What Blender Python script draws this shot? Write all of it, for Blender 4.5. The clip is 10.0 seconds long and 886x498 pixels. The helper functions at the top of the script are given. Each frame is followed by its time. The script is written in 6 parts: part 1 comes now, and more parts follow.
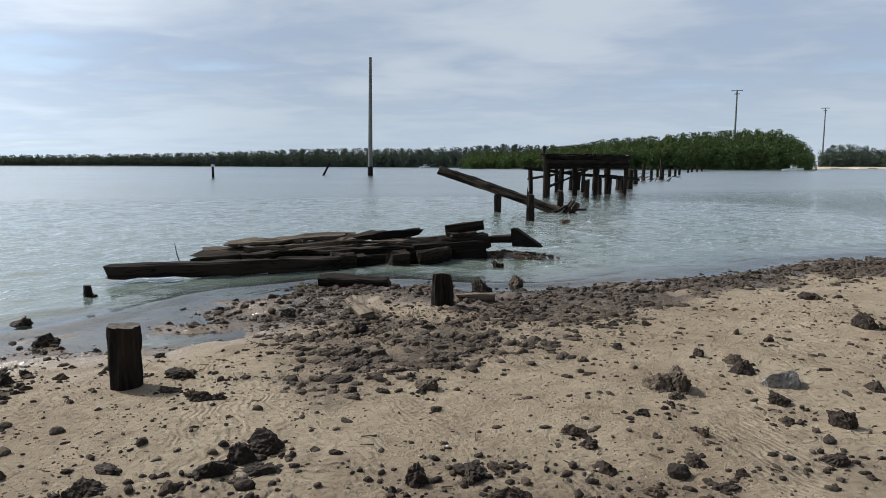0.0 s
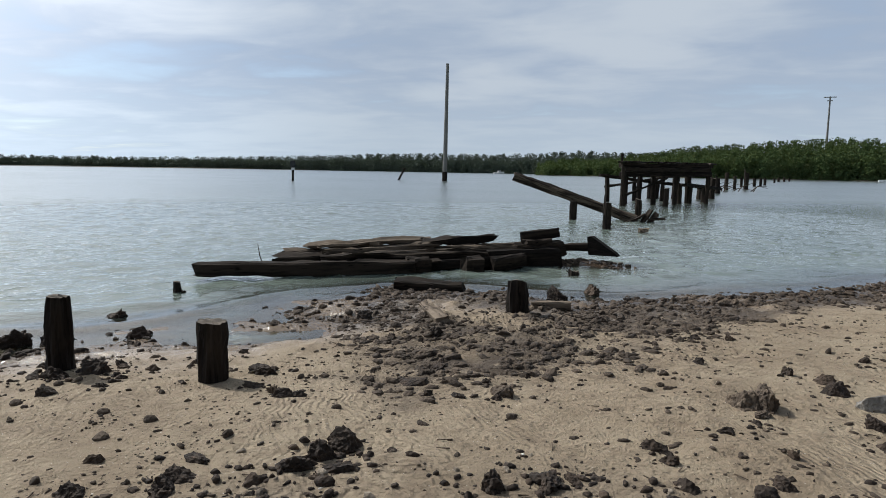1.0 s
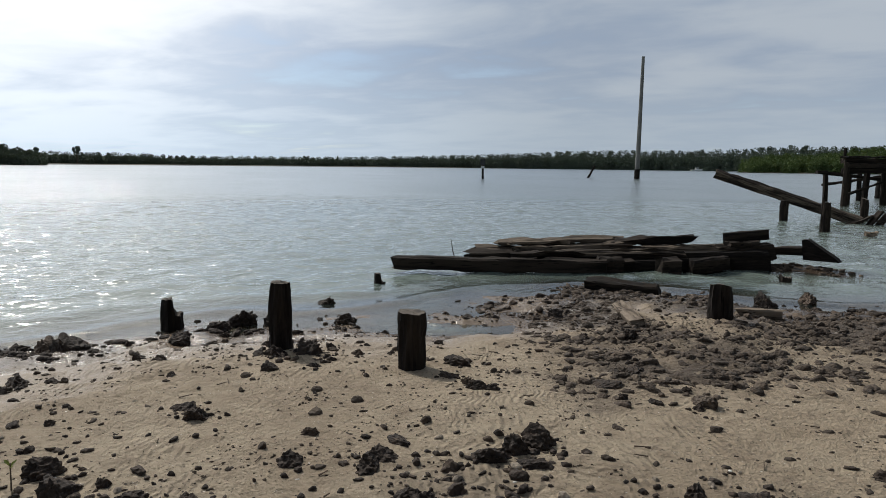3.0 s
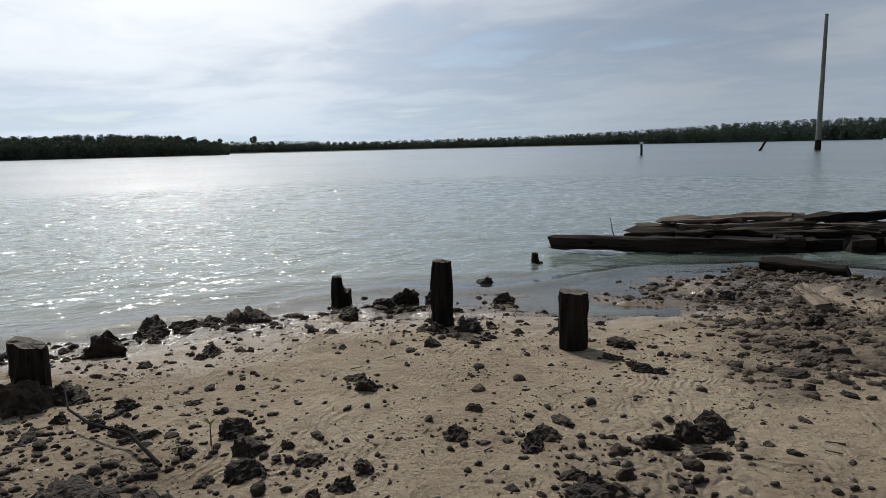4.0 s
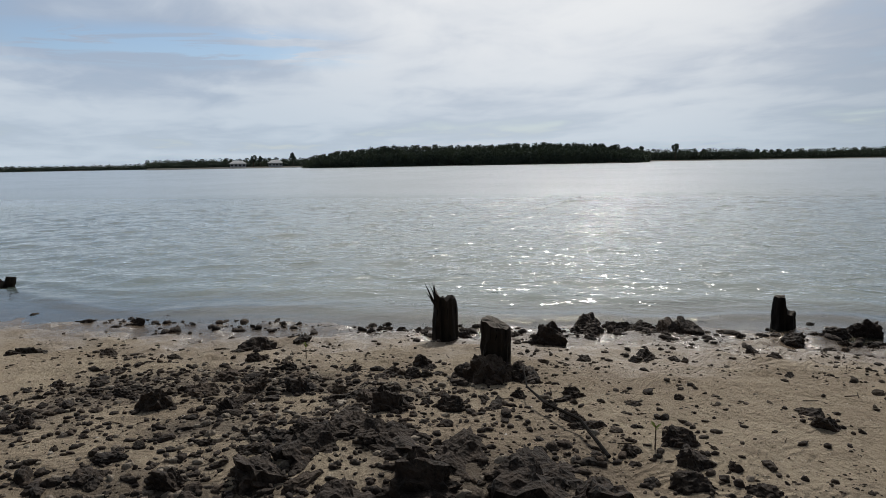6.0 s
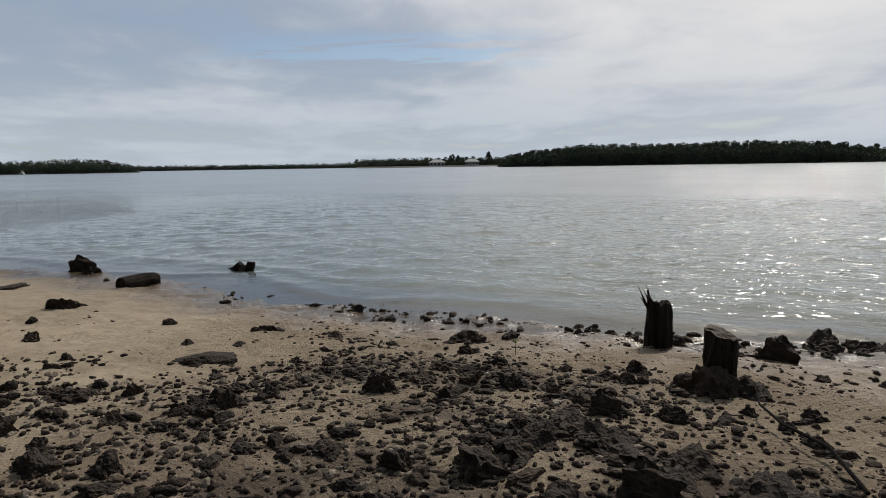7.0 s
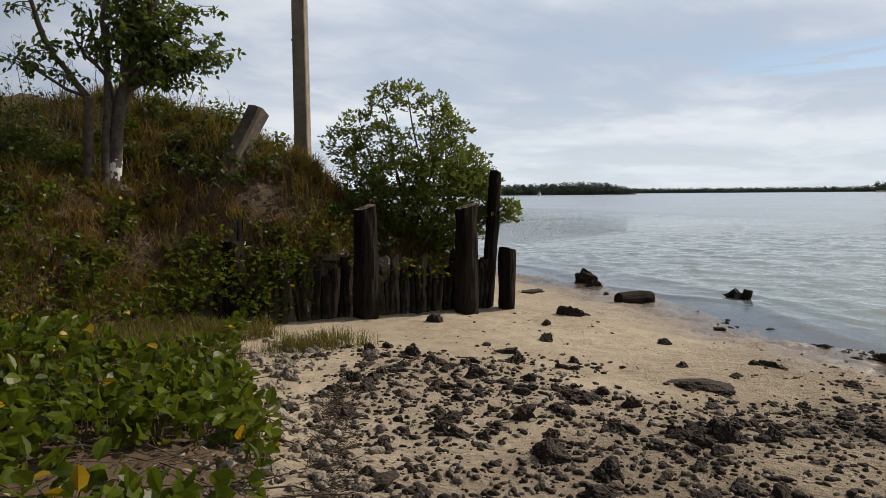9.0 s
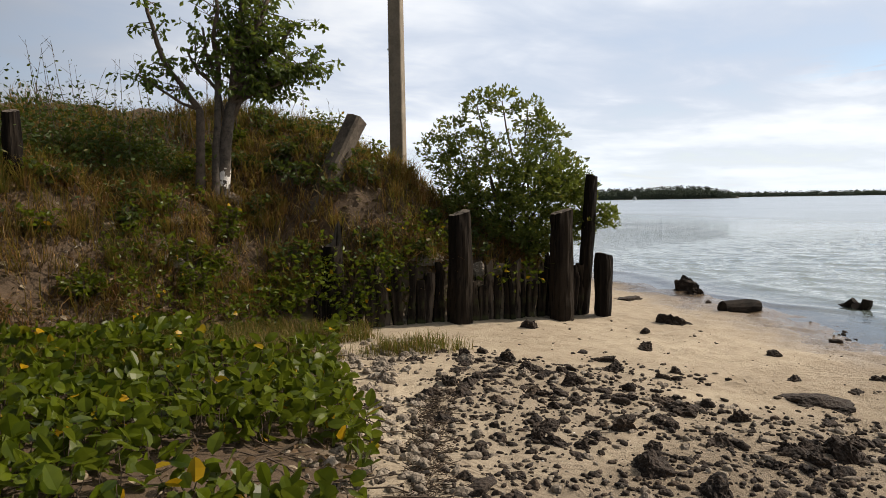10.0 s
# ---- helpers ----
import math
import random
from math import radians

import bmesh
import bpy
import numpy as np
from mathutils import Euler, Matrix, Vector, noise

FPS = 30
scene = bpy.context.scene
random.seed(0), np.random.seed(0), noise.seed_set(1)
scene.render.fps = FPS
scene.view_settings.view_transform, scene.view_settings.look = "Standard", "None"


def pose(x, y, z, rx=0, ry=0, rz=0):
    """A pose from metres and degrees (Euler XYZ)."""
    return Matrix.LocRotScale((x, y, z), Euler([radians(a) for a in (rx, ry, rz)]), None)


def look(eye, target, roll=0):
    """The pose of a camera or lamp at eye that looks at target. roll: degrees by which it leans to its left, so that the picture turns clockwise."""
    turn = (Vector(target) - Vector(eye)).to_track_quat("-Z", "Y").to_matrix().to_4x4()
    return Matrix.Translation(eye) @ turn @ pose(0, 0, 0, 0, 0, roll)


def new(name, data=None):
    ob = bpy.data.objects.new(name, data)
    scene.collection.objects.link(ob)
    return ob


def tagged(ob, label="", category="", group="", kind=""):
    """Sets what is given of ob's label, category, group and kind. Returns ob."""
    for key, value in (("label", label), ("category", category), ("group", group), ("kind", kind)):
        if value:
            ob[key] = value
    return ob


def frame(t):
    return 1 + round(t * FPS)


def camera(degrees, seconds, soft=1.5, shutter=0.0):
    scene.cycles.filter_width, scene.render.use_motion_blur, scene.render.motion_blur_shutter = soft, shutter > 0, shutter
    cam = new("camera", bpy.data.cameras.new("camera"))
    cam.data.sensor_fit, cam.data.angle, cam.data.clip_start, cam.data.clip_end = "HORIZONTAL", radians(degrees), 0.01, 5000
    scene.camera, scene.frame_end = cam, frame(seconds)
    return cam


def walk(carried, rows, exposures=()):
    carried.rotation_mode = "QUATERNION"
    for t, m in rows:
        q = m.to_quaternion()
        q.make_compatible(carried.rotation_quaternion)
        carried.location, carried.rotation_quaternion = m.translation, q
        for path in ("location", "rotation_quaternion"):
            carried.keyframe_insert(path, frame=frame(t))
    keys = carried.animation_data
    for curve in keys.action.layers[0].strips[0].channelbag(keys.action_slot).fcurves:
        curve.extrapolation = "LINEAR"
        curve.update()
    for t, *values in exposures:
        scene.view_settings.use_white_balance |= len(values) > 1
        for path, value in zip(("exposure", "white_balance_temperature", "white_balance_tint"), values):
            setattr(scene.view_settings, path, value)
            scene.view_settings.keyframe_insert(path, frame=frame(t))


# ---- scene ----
cam = camera(65.77, 10.0, soft=0.9)
# seconds, eye x y z, yaw, pitch, roll
PATH = [
    (0.0, 0.000, -0.000, 1.965, 5.60, -7.02, -0.17),
    (0.5, -0.027, -0.010, 1.964, 8.50, -7.07, -0.60),
    (1.0, -0.051, -0.020, 1.967, 11.74, -6.60, -0.90),
    (1.5, -0.068, -0.028, 1.963, 15.49, -6.91, -0.85),
    (2.0, -0.082, -0.040, 1.963, 19.82, -6.94, -0.66),
    (3.5, -0.157, -0.041, 1.949, 32.81, -7.65, 0.19),
    (4.0, -0.193, -0.043, 1.940, 39.93, -8.51, 1.36),
    (4.5, -0.214, -0.043, 1.940, 45.59, -8.33, 1.11),
    (5.0, -0.234, -0.096, 1.930, 54.84, -8.61, 1.38),
    (5.5, -0.264, -0.196, 1.938, 62.34, -8.31, 1.03),
    (6.0, -0.314, -0.298, 1.950, 73.73, -7.19, 0.99),
    (7.5, -0.391, -0.567, 1.942, 99.51, -6.35, 0.81),
    (8.0, -0.405, -0.602, 1.943, 112.81, -4.76, 0.31),
    (8.5, -0.396, -0.631, 1.941, 122.02, -4.58, -0.06),
    (9.0, -0.382, -0.663, 1.943, 129.13, -4.65, 0.49),
    (9.5, -0.370, -0.670, 1.941, 133.36, -4.61, 0.74),
    (10.0, -0.355, -0.694, 1.944, 136.74, -4.11, 0.88),
]
walk(cam, [(t, pose(x, y, z, 90 + pitch, roll, yaw)) for t, x, y, z, yaw, pitch, roll in PATH],
     [(0.0, 0.03, 6350, 10), (2.0, -0.17, 6400, 10), (3.5, -0.4, 6450, 10), (5.5, -0.75, 6450, 10), (7.0, -0.92, 6780, 12), (7.5, -1.0, 6850, 12), (8.0, -0.92, 6920, 13), (8.5, -0.68, 7000, 13), (9.0, -0.4, 7100, 13), (9.5, -0.22, 7200, 14), (10.0, -0.05, 7300, 14)])

# ---- world and sun ----
SUN_YAW, SUN_UP = 63.0, 42.0
sun_way = Vector((-math.sin(radians(SUN_YAW)) * math.cos(radians(SUN_UP)), math.cos(radians(SUN_YAW)) * math.cos(radians(SUN_UP)), math.sin(radians(SUN_UP))))
sun = new("sun", bpy.data.lights.new("sun", "SUN"))
sun.data.energy, sun.data.angle, sun.data.color = 3.9, radians(1.2), (1.0, 0.95, 0.87)
sun.matrix_world = look(sun_way * 50, (0, 0, 0))


class Nodes:
    """Short hand for building node trees."""

    def __init__(self, tree):
        self.tree = tree
        tree.nodes.clear()

    def add(self, kind, props=None, **inputs):
        n = self.tree.nodes.new(kind)
        q = props or {}
        if "data_type" in q:
            n.data_type = q["data_type"]
        if "operation" in q:
            n.operation = q["operation"]
        if "use_clamp" in q:
            n.use_clamp = q["use_clamp"]
        if "blend_type" in q:
            n.blend_type, n.clamp_factor = q["blend_type"], True
        if "interpolation_type" in q:
            n.interpolation_type = q["interpolation_type"]
        if "feature" in q:
            n.feature = q["feature"]
        if "attribute_name" in q:
            n.attribute_name = q["attribute_name"]
        if "rotation_type" in q:
            n.rotation_type = q["rotation_type"]
        if "wave_type" in q:
            n.wave_type, n.bands_direction = q["wave_type"], "X"
        for k, v in inputs.items():
            self.put(n, k, v)
        return n

    def put(self, n, key, v):
        key = key.replace("_", " ")
        sock = n.inputs[int(key[1:])] if key[0] == "i" and key[1:].isdigit() else n.inputs[key]
        if isinstance(v, bpy.types.NodeSocket):
            self.tree.links.new(v, sock)
        elif isinstance(v, bpy.types.Node):
            self.tree.links.new(v.outputs[0], sock)
        else:
            sock.default_value = v

    def math(self, op, a, b=0.0, clamp=False):
        return self.add("ShaderNodeMath", {"operation": op, "use_clamp": clamp}, i0=a, i1=b).outputs[0]

    def mix(self, f, a, b, blend="MIX"):
        n = self.add("ShaderNodeMix", {"data_type": "RGBA", "blend_type": blend})
        for i, v in ((0, f), (6, a), (7, b)):
            if isinstance(v, tuple) and len(v) == 3:
                v = (*v, 1)
            self.put(n, "i%d" % i, v)
        return n.outputs[2]

    def ramp(self, f, lo, hi, a=0.0, b=1.0):
        return self.add("ShaderNodeMapRange", {"interpolation_type": "SMOOTHSTEP"}, Value=f, From_Min=lo, From_Max=hi, To_Min=a, To_Max=b).outputs[0]

    def noise(self, vec, scale, detail=4.0, rough=0.55, dist=0.0):
        return self.add("ShaderNodeTexNoise", None, Vector=vec, Scale=scale, Detail=detail, Roughness=rough, Distortion=dist).outputs[0]

    def voro(self, vec, scale, feature="F1"):
        return self.add("ShaderNodeTexVoronoi", {"feature": feature}, Vector=vec, Scale=scale).outputs["Distance"]

    def scaled(self, vec, x, y, z):
        return self.add("ShaderNodeVectorMath", {"operation": "MULTIPLY"}, i0=vec, i1=(x, y, z)).outputs[0]


world = bpy.data.worlds.new("sky")
scene.world = world
world.use_nodes = True
N = Nodes(world.node_tree)
sky = N.add("ShaderNodeTexSky")
sky.sky_type, sky.sun_disc, sky.sun_elevation, sky.sun_rotation = "NISHITA", False, radians(SUN_UP), radians(-SUN_YAW)
sky.air_density, sky.dust_density, sky.ozone_density = 1.0, 0.3, 3.0
way = N.add("ShaderNodeTexCoord").outputs["Generated"]
xyz = N.add("ShaderNodeSeparateXYZ", None, Vector=way)
up = N.math("MAXIMUM", xyz.outputs[2], 0.0)
den = N.math("ADD", up, 0.10)
flat = N.add("ShaderNodeCombineXYZ", None, X=N.math("DIVIDE", xyz.outputs[0], den), Y=N.math("DIVIDE", xyz.outputs[1], den), Z=0.0).outputs[0]
near_sun = N.add("ShaderNodeVectorMath", {"operation": "DOT_PRODUCT"}, i0=way, i1=tuple(sun_way)).outputs["Value"]
thin_way = (-math.sin(radians(98)), math.cos(radians(98)), 0.0)
thin = N.ramp(N.add("ShaderNodeVectorMath", {"operation": "DOT_PRODUCT"}, i0=way, i1=thin_way).outputs["Value"], 0.10, 0.85)
glow = N.ramp(near_sun, 0.70, 1.0)
c1 = N.noise(flat, 0.42, 5.0, 0.50, 0.25)
c2 = N.noise(N.scaled(flat, 1.0, 1.4, 1.0), 1.5, 5.0, 0.55, 0.4)
puff = N.math("ADD", N.math("MULTIPLY", c1, 0.73), N.math("MULTIPLY", c2, 0.27))
cover = N.ramp(puff, 0.34, 0.46, 0.70, 1.0)
light = N.ramp(puff, 0.42, 0.60)
grey = N.mix(light, (0.41, 0.51, 0.67), (0.60, 0.68, 0.785))
low = N.ramp(xyz.outputs[2], 0.0, 0.17, 1.0, 0.0)
grey = N.mix(N.math("MULTIPLY", low, 0.8), grey, (0.55, 0.655, 0.77))
# sky dimmed overhead and away from the sun, mostly unseen, to cut fill light
aside = N.add("ShaderNodeVectorMath", {"operation": "DOT_PRODUCT"}, i0=way, i1=(-math.sin(radians(SUN_YAW)), math.cos(radians(SUN_YAW)), 0.0)).outputs["Value"]
high = N.math("MULTIPLY", N.ramp(xyz.outputs[2], 0.30, 0.75, 1.0, 0.42), N.ramp(aside, -0.75, -0.05, 0.5, 1.0))
grey = N.mix(1.0, grey, N.add("ShaderNodeCombineXYZ", None, X=high, Y=high, Z=high).outputs[0], "MULTIPLY")
lift = N.math("ADD", 1.0, N.math("MULTIPLY", thin, N.ramp(puff, 0.36, 0.60, 0.66, 0.86)))
grey = N.mix(1.0, grey, N.add("ShaderNodeCombineXYZ", None, X=N.math("MULTIPLY", lift, 1.0), Y=N.math("MULTIPLY", lift, 0.985), Z=N.math("MULTIPLY", lift, 0.955)).outputs[0], "MULTIPLY")
bright = N.mix(N.math("MULTIPLY", glow, N.ramp(puff, 0.35, 0.60, 0.5, 1.0)), grey, (1.9, 1.88, 1.84))
# a torn blue gap low over the far shore
west = N.add("ShaderNodeVectorMath", {"operation": "DOT_PRODUCT"}, i0=way, i1=(-math.sin(radians(95)), math.cos(radians(95)), 0.0)).outputs["Value"]
band = N.math("MULTIPLY", N.ramp(xyz.outputs[2], 0.125, 0.150), N.ramp(xyz.outputs[2], 0.165, 0.195, 1.0, 0.0))
torn = N.ramp(N.noise(N.scaled(way, 4.0, 4.0, 46.0), 1.3, 5.0, 0.6, 0.5), 0.42, 0.52)
hole = N.math("MULTIPLY", N.math("MULTIPLY", band, torn), N.ramp(west, 0.945, 0.985))
cover = N.math("MULTIPLY", cover, N.math("SUBTRACT", 1.0, N.math("MULTIPLY", hole, 0.8)))
bg_sky = N.add("ShaderNodeBackground", None, Color=sky, Strength=0.15)
bg_cloud = N.add("ShaderNodeBackground", None, Color=bright, Strength=0.9)
N.add("ShaderNodeOutputWorld", None, Surface=N.add("ShaderNodeMixShader", None, i0=cover, i1=bg_sky, i2=bg_cloud).outputs[0])

# ---- materials ----
def material(name):
    m = bpy.data.materials.new(name)
    m.use_nodes = True
    n = Nodes(m.node_tree)
    n.obj = n.add("ShaderNodeTexCoord").outputs["Object"]
    n.pos = n.add("ShaderNodeNewGeometry").outputs["Position"]
    return m, n


def finish(n, color, rough, bump=None, strength=0.5, dist=0.01, **more):
    p = n.add("ShaderNodeBsdfPrincipled", None, Roughness=rough, **more)
    if isinstance(color, tuple):
        color = (*color[:3], 1)
    n.put(p, "Base Color", color)
    if bump is not None:
        n.put(p, "Normal", n.add("ShaderNodeBump", None, Height=bump, Strength=strength, Distance=dist).outputs[0])
    n.add("ShaderNodeOutputMaterial", None, Surface=p.outputs[0])
    return p


def make_sand():
    m, n = material("sand")
    soil = n.add("ShaderNodeAttribute", {"attribute_name": "soil"}).outputs["Fac"]
    mud = n.add("ShaderNodeAttribute", {"attribute_name": "mud"}).outputs["Fac"]
    dry = n.add("ShaderNodeAttribute", {"attribute_name": "dry"}).outputs["Fac"]
    z = n.add("ShaderNodeSeparateXYZ", None, Vector=n.pos).outputs[2]
    big = n.noise(n.pos, 0.7, 5)
    mid = n.noise(n.pos, 5.0, 6, 0.65)
    fine = n.noise(n.pos, 160.0, 3, 0.7)
    grit = n.noise(n.pos, 38.0, 5, 0.75)
    col = n.mix(n.ramp(big, 0.35, 0.65), (0.335, 0.262, 0.178), (0.440, 0.358, 0.252))
    col = n.mix(n.math("MULTIPLY", n.ramp(mid, 0.45, 0.7), 0.5), col, (0.20, 0.148, 0.098))
    col = n.mix(n.math("MULTIPLY", dry, 0.32), col, n.mix(n.ramp(mid, 0.35, 0.65), (0.56, 0.49, 0.38), (0.46, 0.39, 0.29)))
    speck = n.math("MULTIPLY", n.ramp(grit, 0.56, 0.66), n.ramp(n.noise(n.pos, 1.6, 4, 0.6), 0.38, 0.58, 0.25, 1.0))
    col = n.mix(n.math("MULTIPLY", speck, n.math("SUBTRACT", 0.8, n.math("MULTIPLY", dry, 0.45))), col, (0.085, 0.062, 0.045))
    col = n.mix(n.ramp(n.noise(n.pos, 55.0, 2), 0.70, 0.76), col, (0.75, 0.70, 0.62))
    col = n.mix(n.math("MULTIPLY", n.math("SUBTRACT", fine, 0.5), 0.8, True), col, (0.2, 0.15, 0.1))
    edge = n.math("ADD", z, n.math("MULTIPLY", n.math("SUBTRACT", mid, 0.5), 0.10))
    wet = n.ramp(edge, 0.03, 0.165, 1.0, 0.0)
    mudcol = n.mix(grit, (0.045, 0.033, 0.024), (0.155, 0.118, 0.085))
    col = n.mix(n.math("MULTIPLY", mud, n.ramp(n.noise(n.pos, 7.0, 5, 0.7), 0.24, 0.48)), col, mudcol)
    col = n.mix(wet, col, n.mix(1.0, col, (0.46, 0.42, 0.40), "MULTIPLY"))
    litter = n.mix(n.noise(n.pos, 30.0, 6, 0.75), (0.018, 0.011, 0.006), (0.165, 0.108, 0.062))
    litter = n.mix(n.ramp(n.noise(n.pos, 14.0, 3), 0.68, 0.74), litter, (0.36, 0.32, 0.27))
    col = n.mix(soil, col, litter)
    # wind and tide ripples
    bent = n.add("ShaderNodeVectorMath", {"operation": "ADD"}, i0=n.pos, i1=n.scaled(n.add("ShaderNodeTexNoise", None, Vector=n.pos, Scale=1.3, Detail=3.0).outputs["Color"], 0.9, 0.9, 0.0)).outputs[0]
    turned = n.add("ShaderNodeVectorRotate", {"rotation_type": "Z_AXIS"}, Vector=bent, Angle=radians(-32)).outputs[0]
    wave = n.add("ShaderNodeTexWave", {"wave_type": "BANDS"}, Vector=turned, Scale=4.2, Distortion=3.2, Detail=3.0, Detail_Scale=1.2).outputs["Fac"]
    wave = n.math("MULTIPLY", wave, n.ramp(n.noise(n.pos, 0.8, 2), 0.42, 0.66, 0.0, 0.8))
    h = n.math("ADD", n.math("MULTIPLY", wave, 0.38), n.math("ADD", n.math("MULTIPLY", mid, 0.7), n.math("MULTIPLY", n.noise(n.pos, 15.0, 4, 0.6), 1.15)))
    h = n.math("ADD", h, n.math("MULTIPLY", grit, 0.55))
    h = n.math("ADD", h, n.math("MULTIPLY", fine, 0.12))
    finish(n, col, n.mix(wet, (0.9, 0.9, 0.9), (0.17, 0.17, 0.17)), h, n.math("SUBTRACT", 1.0, n.math("MAXIMUM", n.math("MULTIPLY", wet, 0.7), n.math("MULTIPLY", dry, 0.6))), 0.062)
    return m


def make_water():
    m, n = material("water")
    depth = n.add("ShaderNodeAttribute", {"attribute_name": "depth"}).outputs["Fac"]
    turned = n.add("ShaderNodeVectorRotate", {"rotation_type": "Z_AXIS"}, Vector=n.pos, Angle=radians(28)).outputs[0]
    lay = n.scaled(turned, 1.0, 0.8, 1.0)
    a = n.noise(lay, 1.3, 3, 0.5, 0.8)
    b = n.noise(lay, 4.6, 2, 0.55, 0.8)
    c = n.noise(turned, 13.0, 3, 0.55)
    gust = n.ramp(n.noise(n.pos, 0.06, 3), 0.38, 0.62, 0.55, 1.0)
    crest = n.ramp(n.noise(n.scaled(turned, 0.9, 0.42, 1.0), 1.7, 3, 0.55, 0.9), 0.50, 0.74)
    h = n.math("ADD", n.math("ADD", n.math("MULTIPLY", a, 0.030), n.math("MULTIPLY", b, 0.026)), n.math("MULTIPLY", crest, 0.018))
    h = n.math("MULTIPLY", n.math("ADD", h, n.math("MULTIPLY", c, 0.011)), gust)
    calm = n.ramp(depth, 0.0, 0.20, 0.15, 1.0)
    h = n.math("MULTIPLY", n.math("MULTIPLY", h, calm), n.ramp(depth, 0.8, 2.3, 1.0, 0.8))
    bump = n.add("ShaderNodeBump", None, Height=h, Strength=1.0, Distance=1.0).outputs[0]
    murk = n.mix(n.ramp(n.noise(n.pos, 0.12, 4), 0.35, 0.65), (0.126, 0.164, 0.145), (0.160, 0.195, 0.172))
    body = n.add("ShaderNodeBsdfDiffuse", None, Color=murk)
    clear = n.add("ShaderNodeBsdfTransparent", None, Color=(0.80, 0.80, 0.72, 1))
    under = n.add("ShaderNodeMixShader", None, i0=n.ramp(depth, 0.0, 0.16, 0.05, 1.0), i1=clear.outputs[0], i2=body.outputs[0])
    far = n.ramp(depth, 0.7, 2.4)
    sharp = n.add("ShaderNodeBsdfGlossy", None, Color=(1, 1, 1, 1), Roughness=n.math("ADD", 0.02, n.math("MULTIPLY", far, 0.04)), Normal=bump)
    broad = n.add("ShaderNodeBsdfGlossy", None, Color=(1, 1, 1, 1), Roughness=n.math("ADD", 0.12, n.math("MULTIPLY", far, 0.19)), Normal=bump)
    broad.distribution = "BECKMANN"
    chop = n.add("ShaderNodeBump", None, Height=n.math("MULTIPLY", n.math("ADD", n.noise(n.scaled(turned, 1.0, 0.6, 1.0), 4.2, 2, 0.45, 0.5), n.math("MULTIPLY", a, 1.0)), calm), Strength=1.0, Distance=0.10).outputs[0]
    glint = n.add("ShaderNodeBsdfGlossy", None, Color=(1, 1, 1, 1), Roughness=0.11, Normal=chop)
    gloss = n.add("ShaderNodeMixShader", None, i0=n.math("ADD", 0.08, n.math("MULTIPLY", far, 0.72)), i1=sharp.outputs[0], i2=broad.outputs[0])
    gloss = n.add("ShaderNodeMixShader", None, i0=0.22, i1=gloss.outputs[0], i2=glint.outputs[0])
    fres = n.add("ShaderNodeFresnel", None, IOR=1.333, Normal=bump).outputs[0]
    n.add("ShaderNodeOutputMaterial", None, Surface=n.add("ShaderNodeMixShader", None, i0=fres, i1=under.outputs[0], i2=gloss.outputs[0]).outputs[0])
    return m


def make_rock(name, dark, mid, pale, rough=0.9):
    m, n = material(name)
    tint = n.add("ShaderNodeObjectInfo").outputs["Random"]
    isle = n.add("ShaderNodeNewGeometry").outputs["Random Per Island"]
    a = n.noise(n.pos, 11.0, 8, 0.7)
    pits = n.voro(n.pos, 42.0)
    fine = n.noise(n.pos, 90.0, 4, 0.7)
    col = n.mix(n.ramp(a, 0.36, 0.66), dark, mid)
    col = n.mix(n.ramp(n.noise(n.pos, 24.0, 5, 0.7), 0.58, 0.74), col, pale)
    col = n.mix(n.ramp(pits, 0.0, 0.30, 0.75, 0.0), col, (dark[0] * 0.45, dark[1] * 0.45, dark[2] * 0.45))
    both = n.math("FRACT", n.math("ADD", tint, isle))
    col = n.mix(n.ramp(both, 0.0, 1.0, 0.0, 0.4), col, mid)
    col = n.mix(n.ramp(both, 0.85, 1.0, 0.0, 0.4), col, pale)
    h = n.math("ADD", n.math("MULTIPLY", pits, 0.8), n.math("ADD", a, n.math("MULTIPLY", fine, 0.35)))
    finish(n, col, rough, h, 0.9, 0.02)
    return m


def make_wood(name, dark, mid, pale, along=0, rough=0.85, moss=0.0):
    m, n = material(name)
    tint = n.add("ShaderNodeObjectInfo").outputs["Random"]
    s = [26.0, 26.0, 26.0]
    s[along] = 1.6
    grain = n.noise(n.scaled(n.obj, *s), 1.0, 6, 0.65, 0.4)
    crack = n.noise(n.scaled(n.obj, *[v * 1.6 for v in s]), 1.0, 3, 0.5)
    t = [9.0, 9.0, 9.0]
    t[along] = 0.9
    blot = n.noise(n.scaled(n.obj, *t), 1.0, 5, 0.65)
    col = n.mix(n.ramp(grain, 0.35, 0.65), dark, mid)
    col = n.mix(n.math("MULTIPLY", n.ramp(n.math("ADD", blot, n.math("MULTIPLY", tint, 0.2)), 0.52, 0.72), 0.8), col, pale)
    col = n.mix(n.ramp(crack, 0.60, 0.68), col, (dark[0] * 0.35, dark[1] * 0.35, dark[2] * 0.35))
    if moss:
        col = n.mix(n.math("MULTIPLY", n.ramp(n.noise(n.obj, 7.0, 4), 0.5, 0.7), moss), col, (0.07, 0.085, 0.03))
    h = n.math("ADD", n.math("MULTIPLY", grain, 0.7), n.math("MULTIPLY", crack, -0.5))
    finish(n, col, rough, n.math("ADD", h, n.math("MULTIPLY", blot, 0.4)), 0.9, 0.012, Specular_IOR_Level=0.12)
    return m


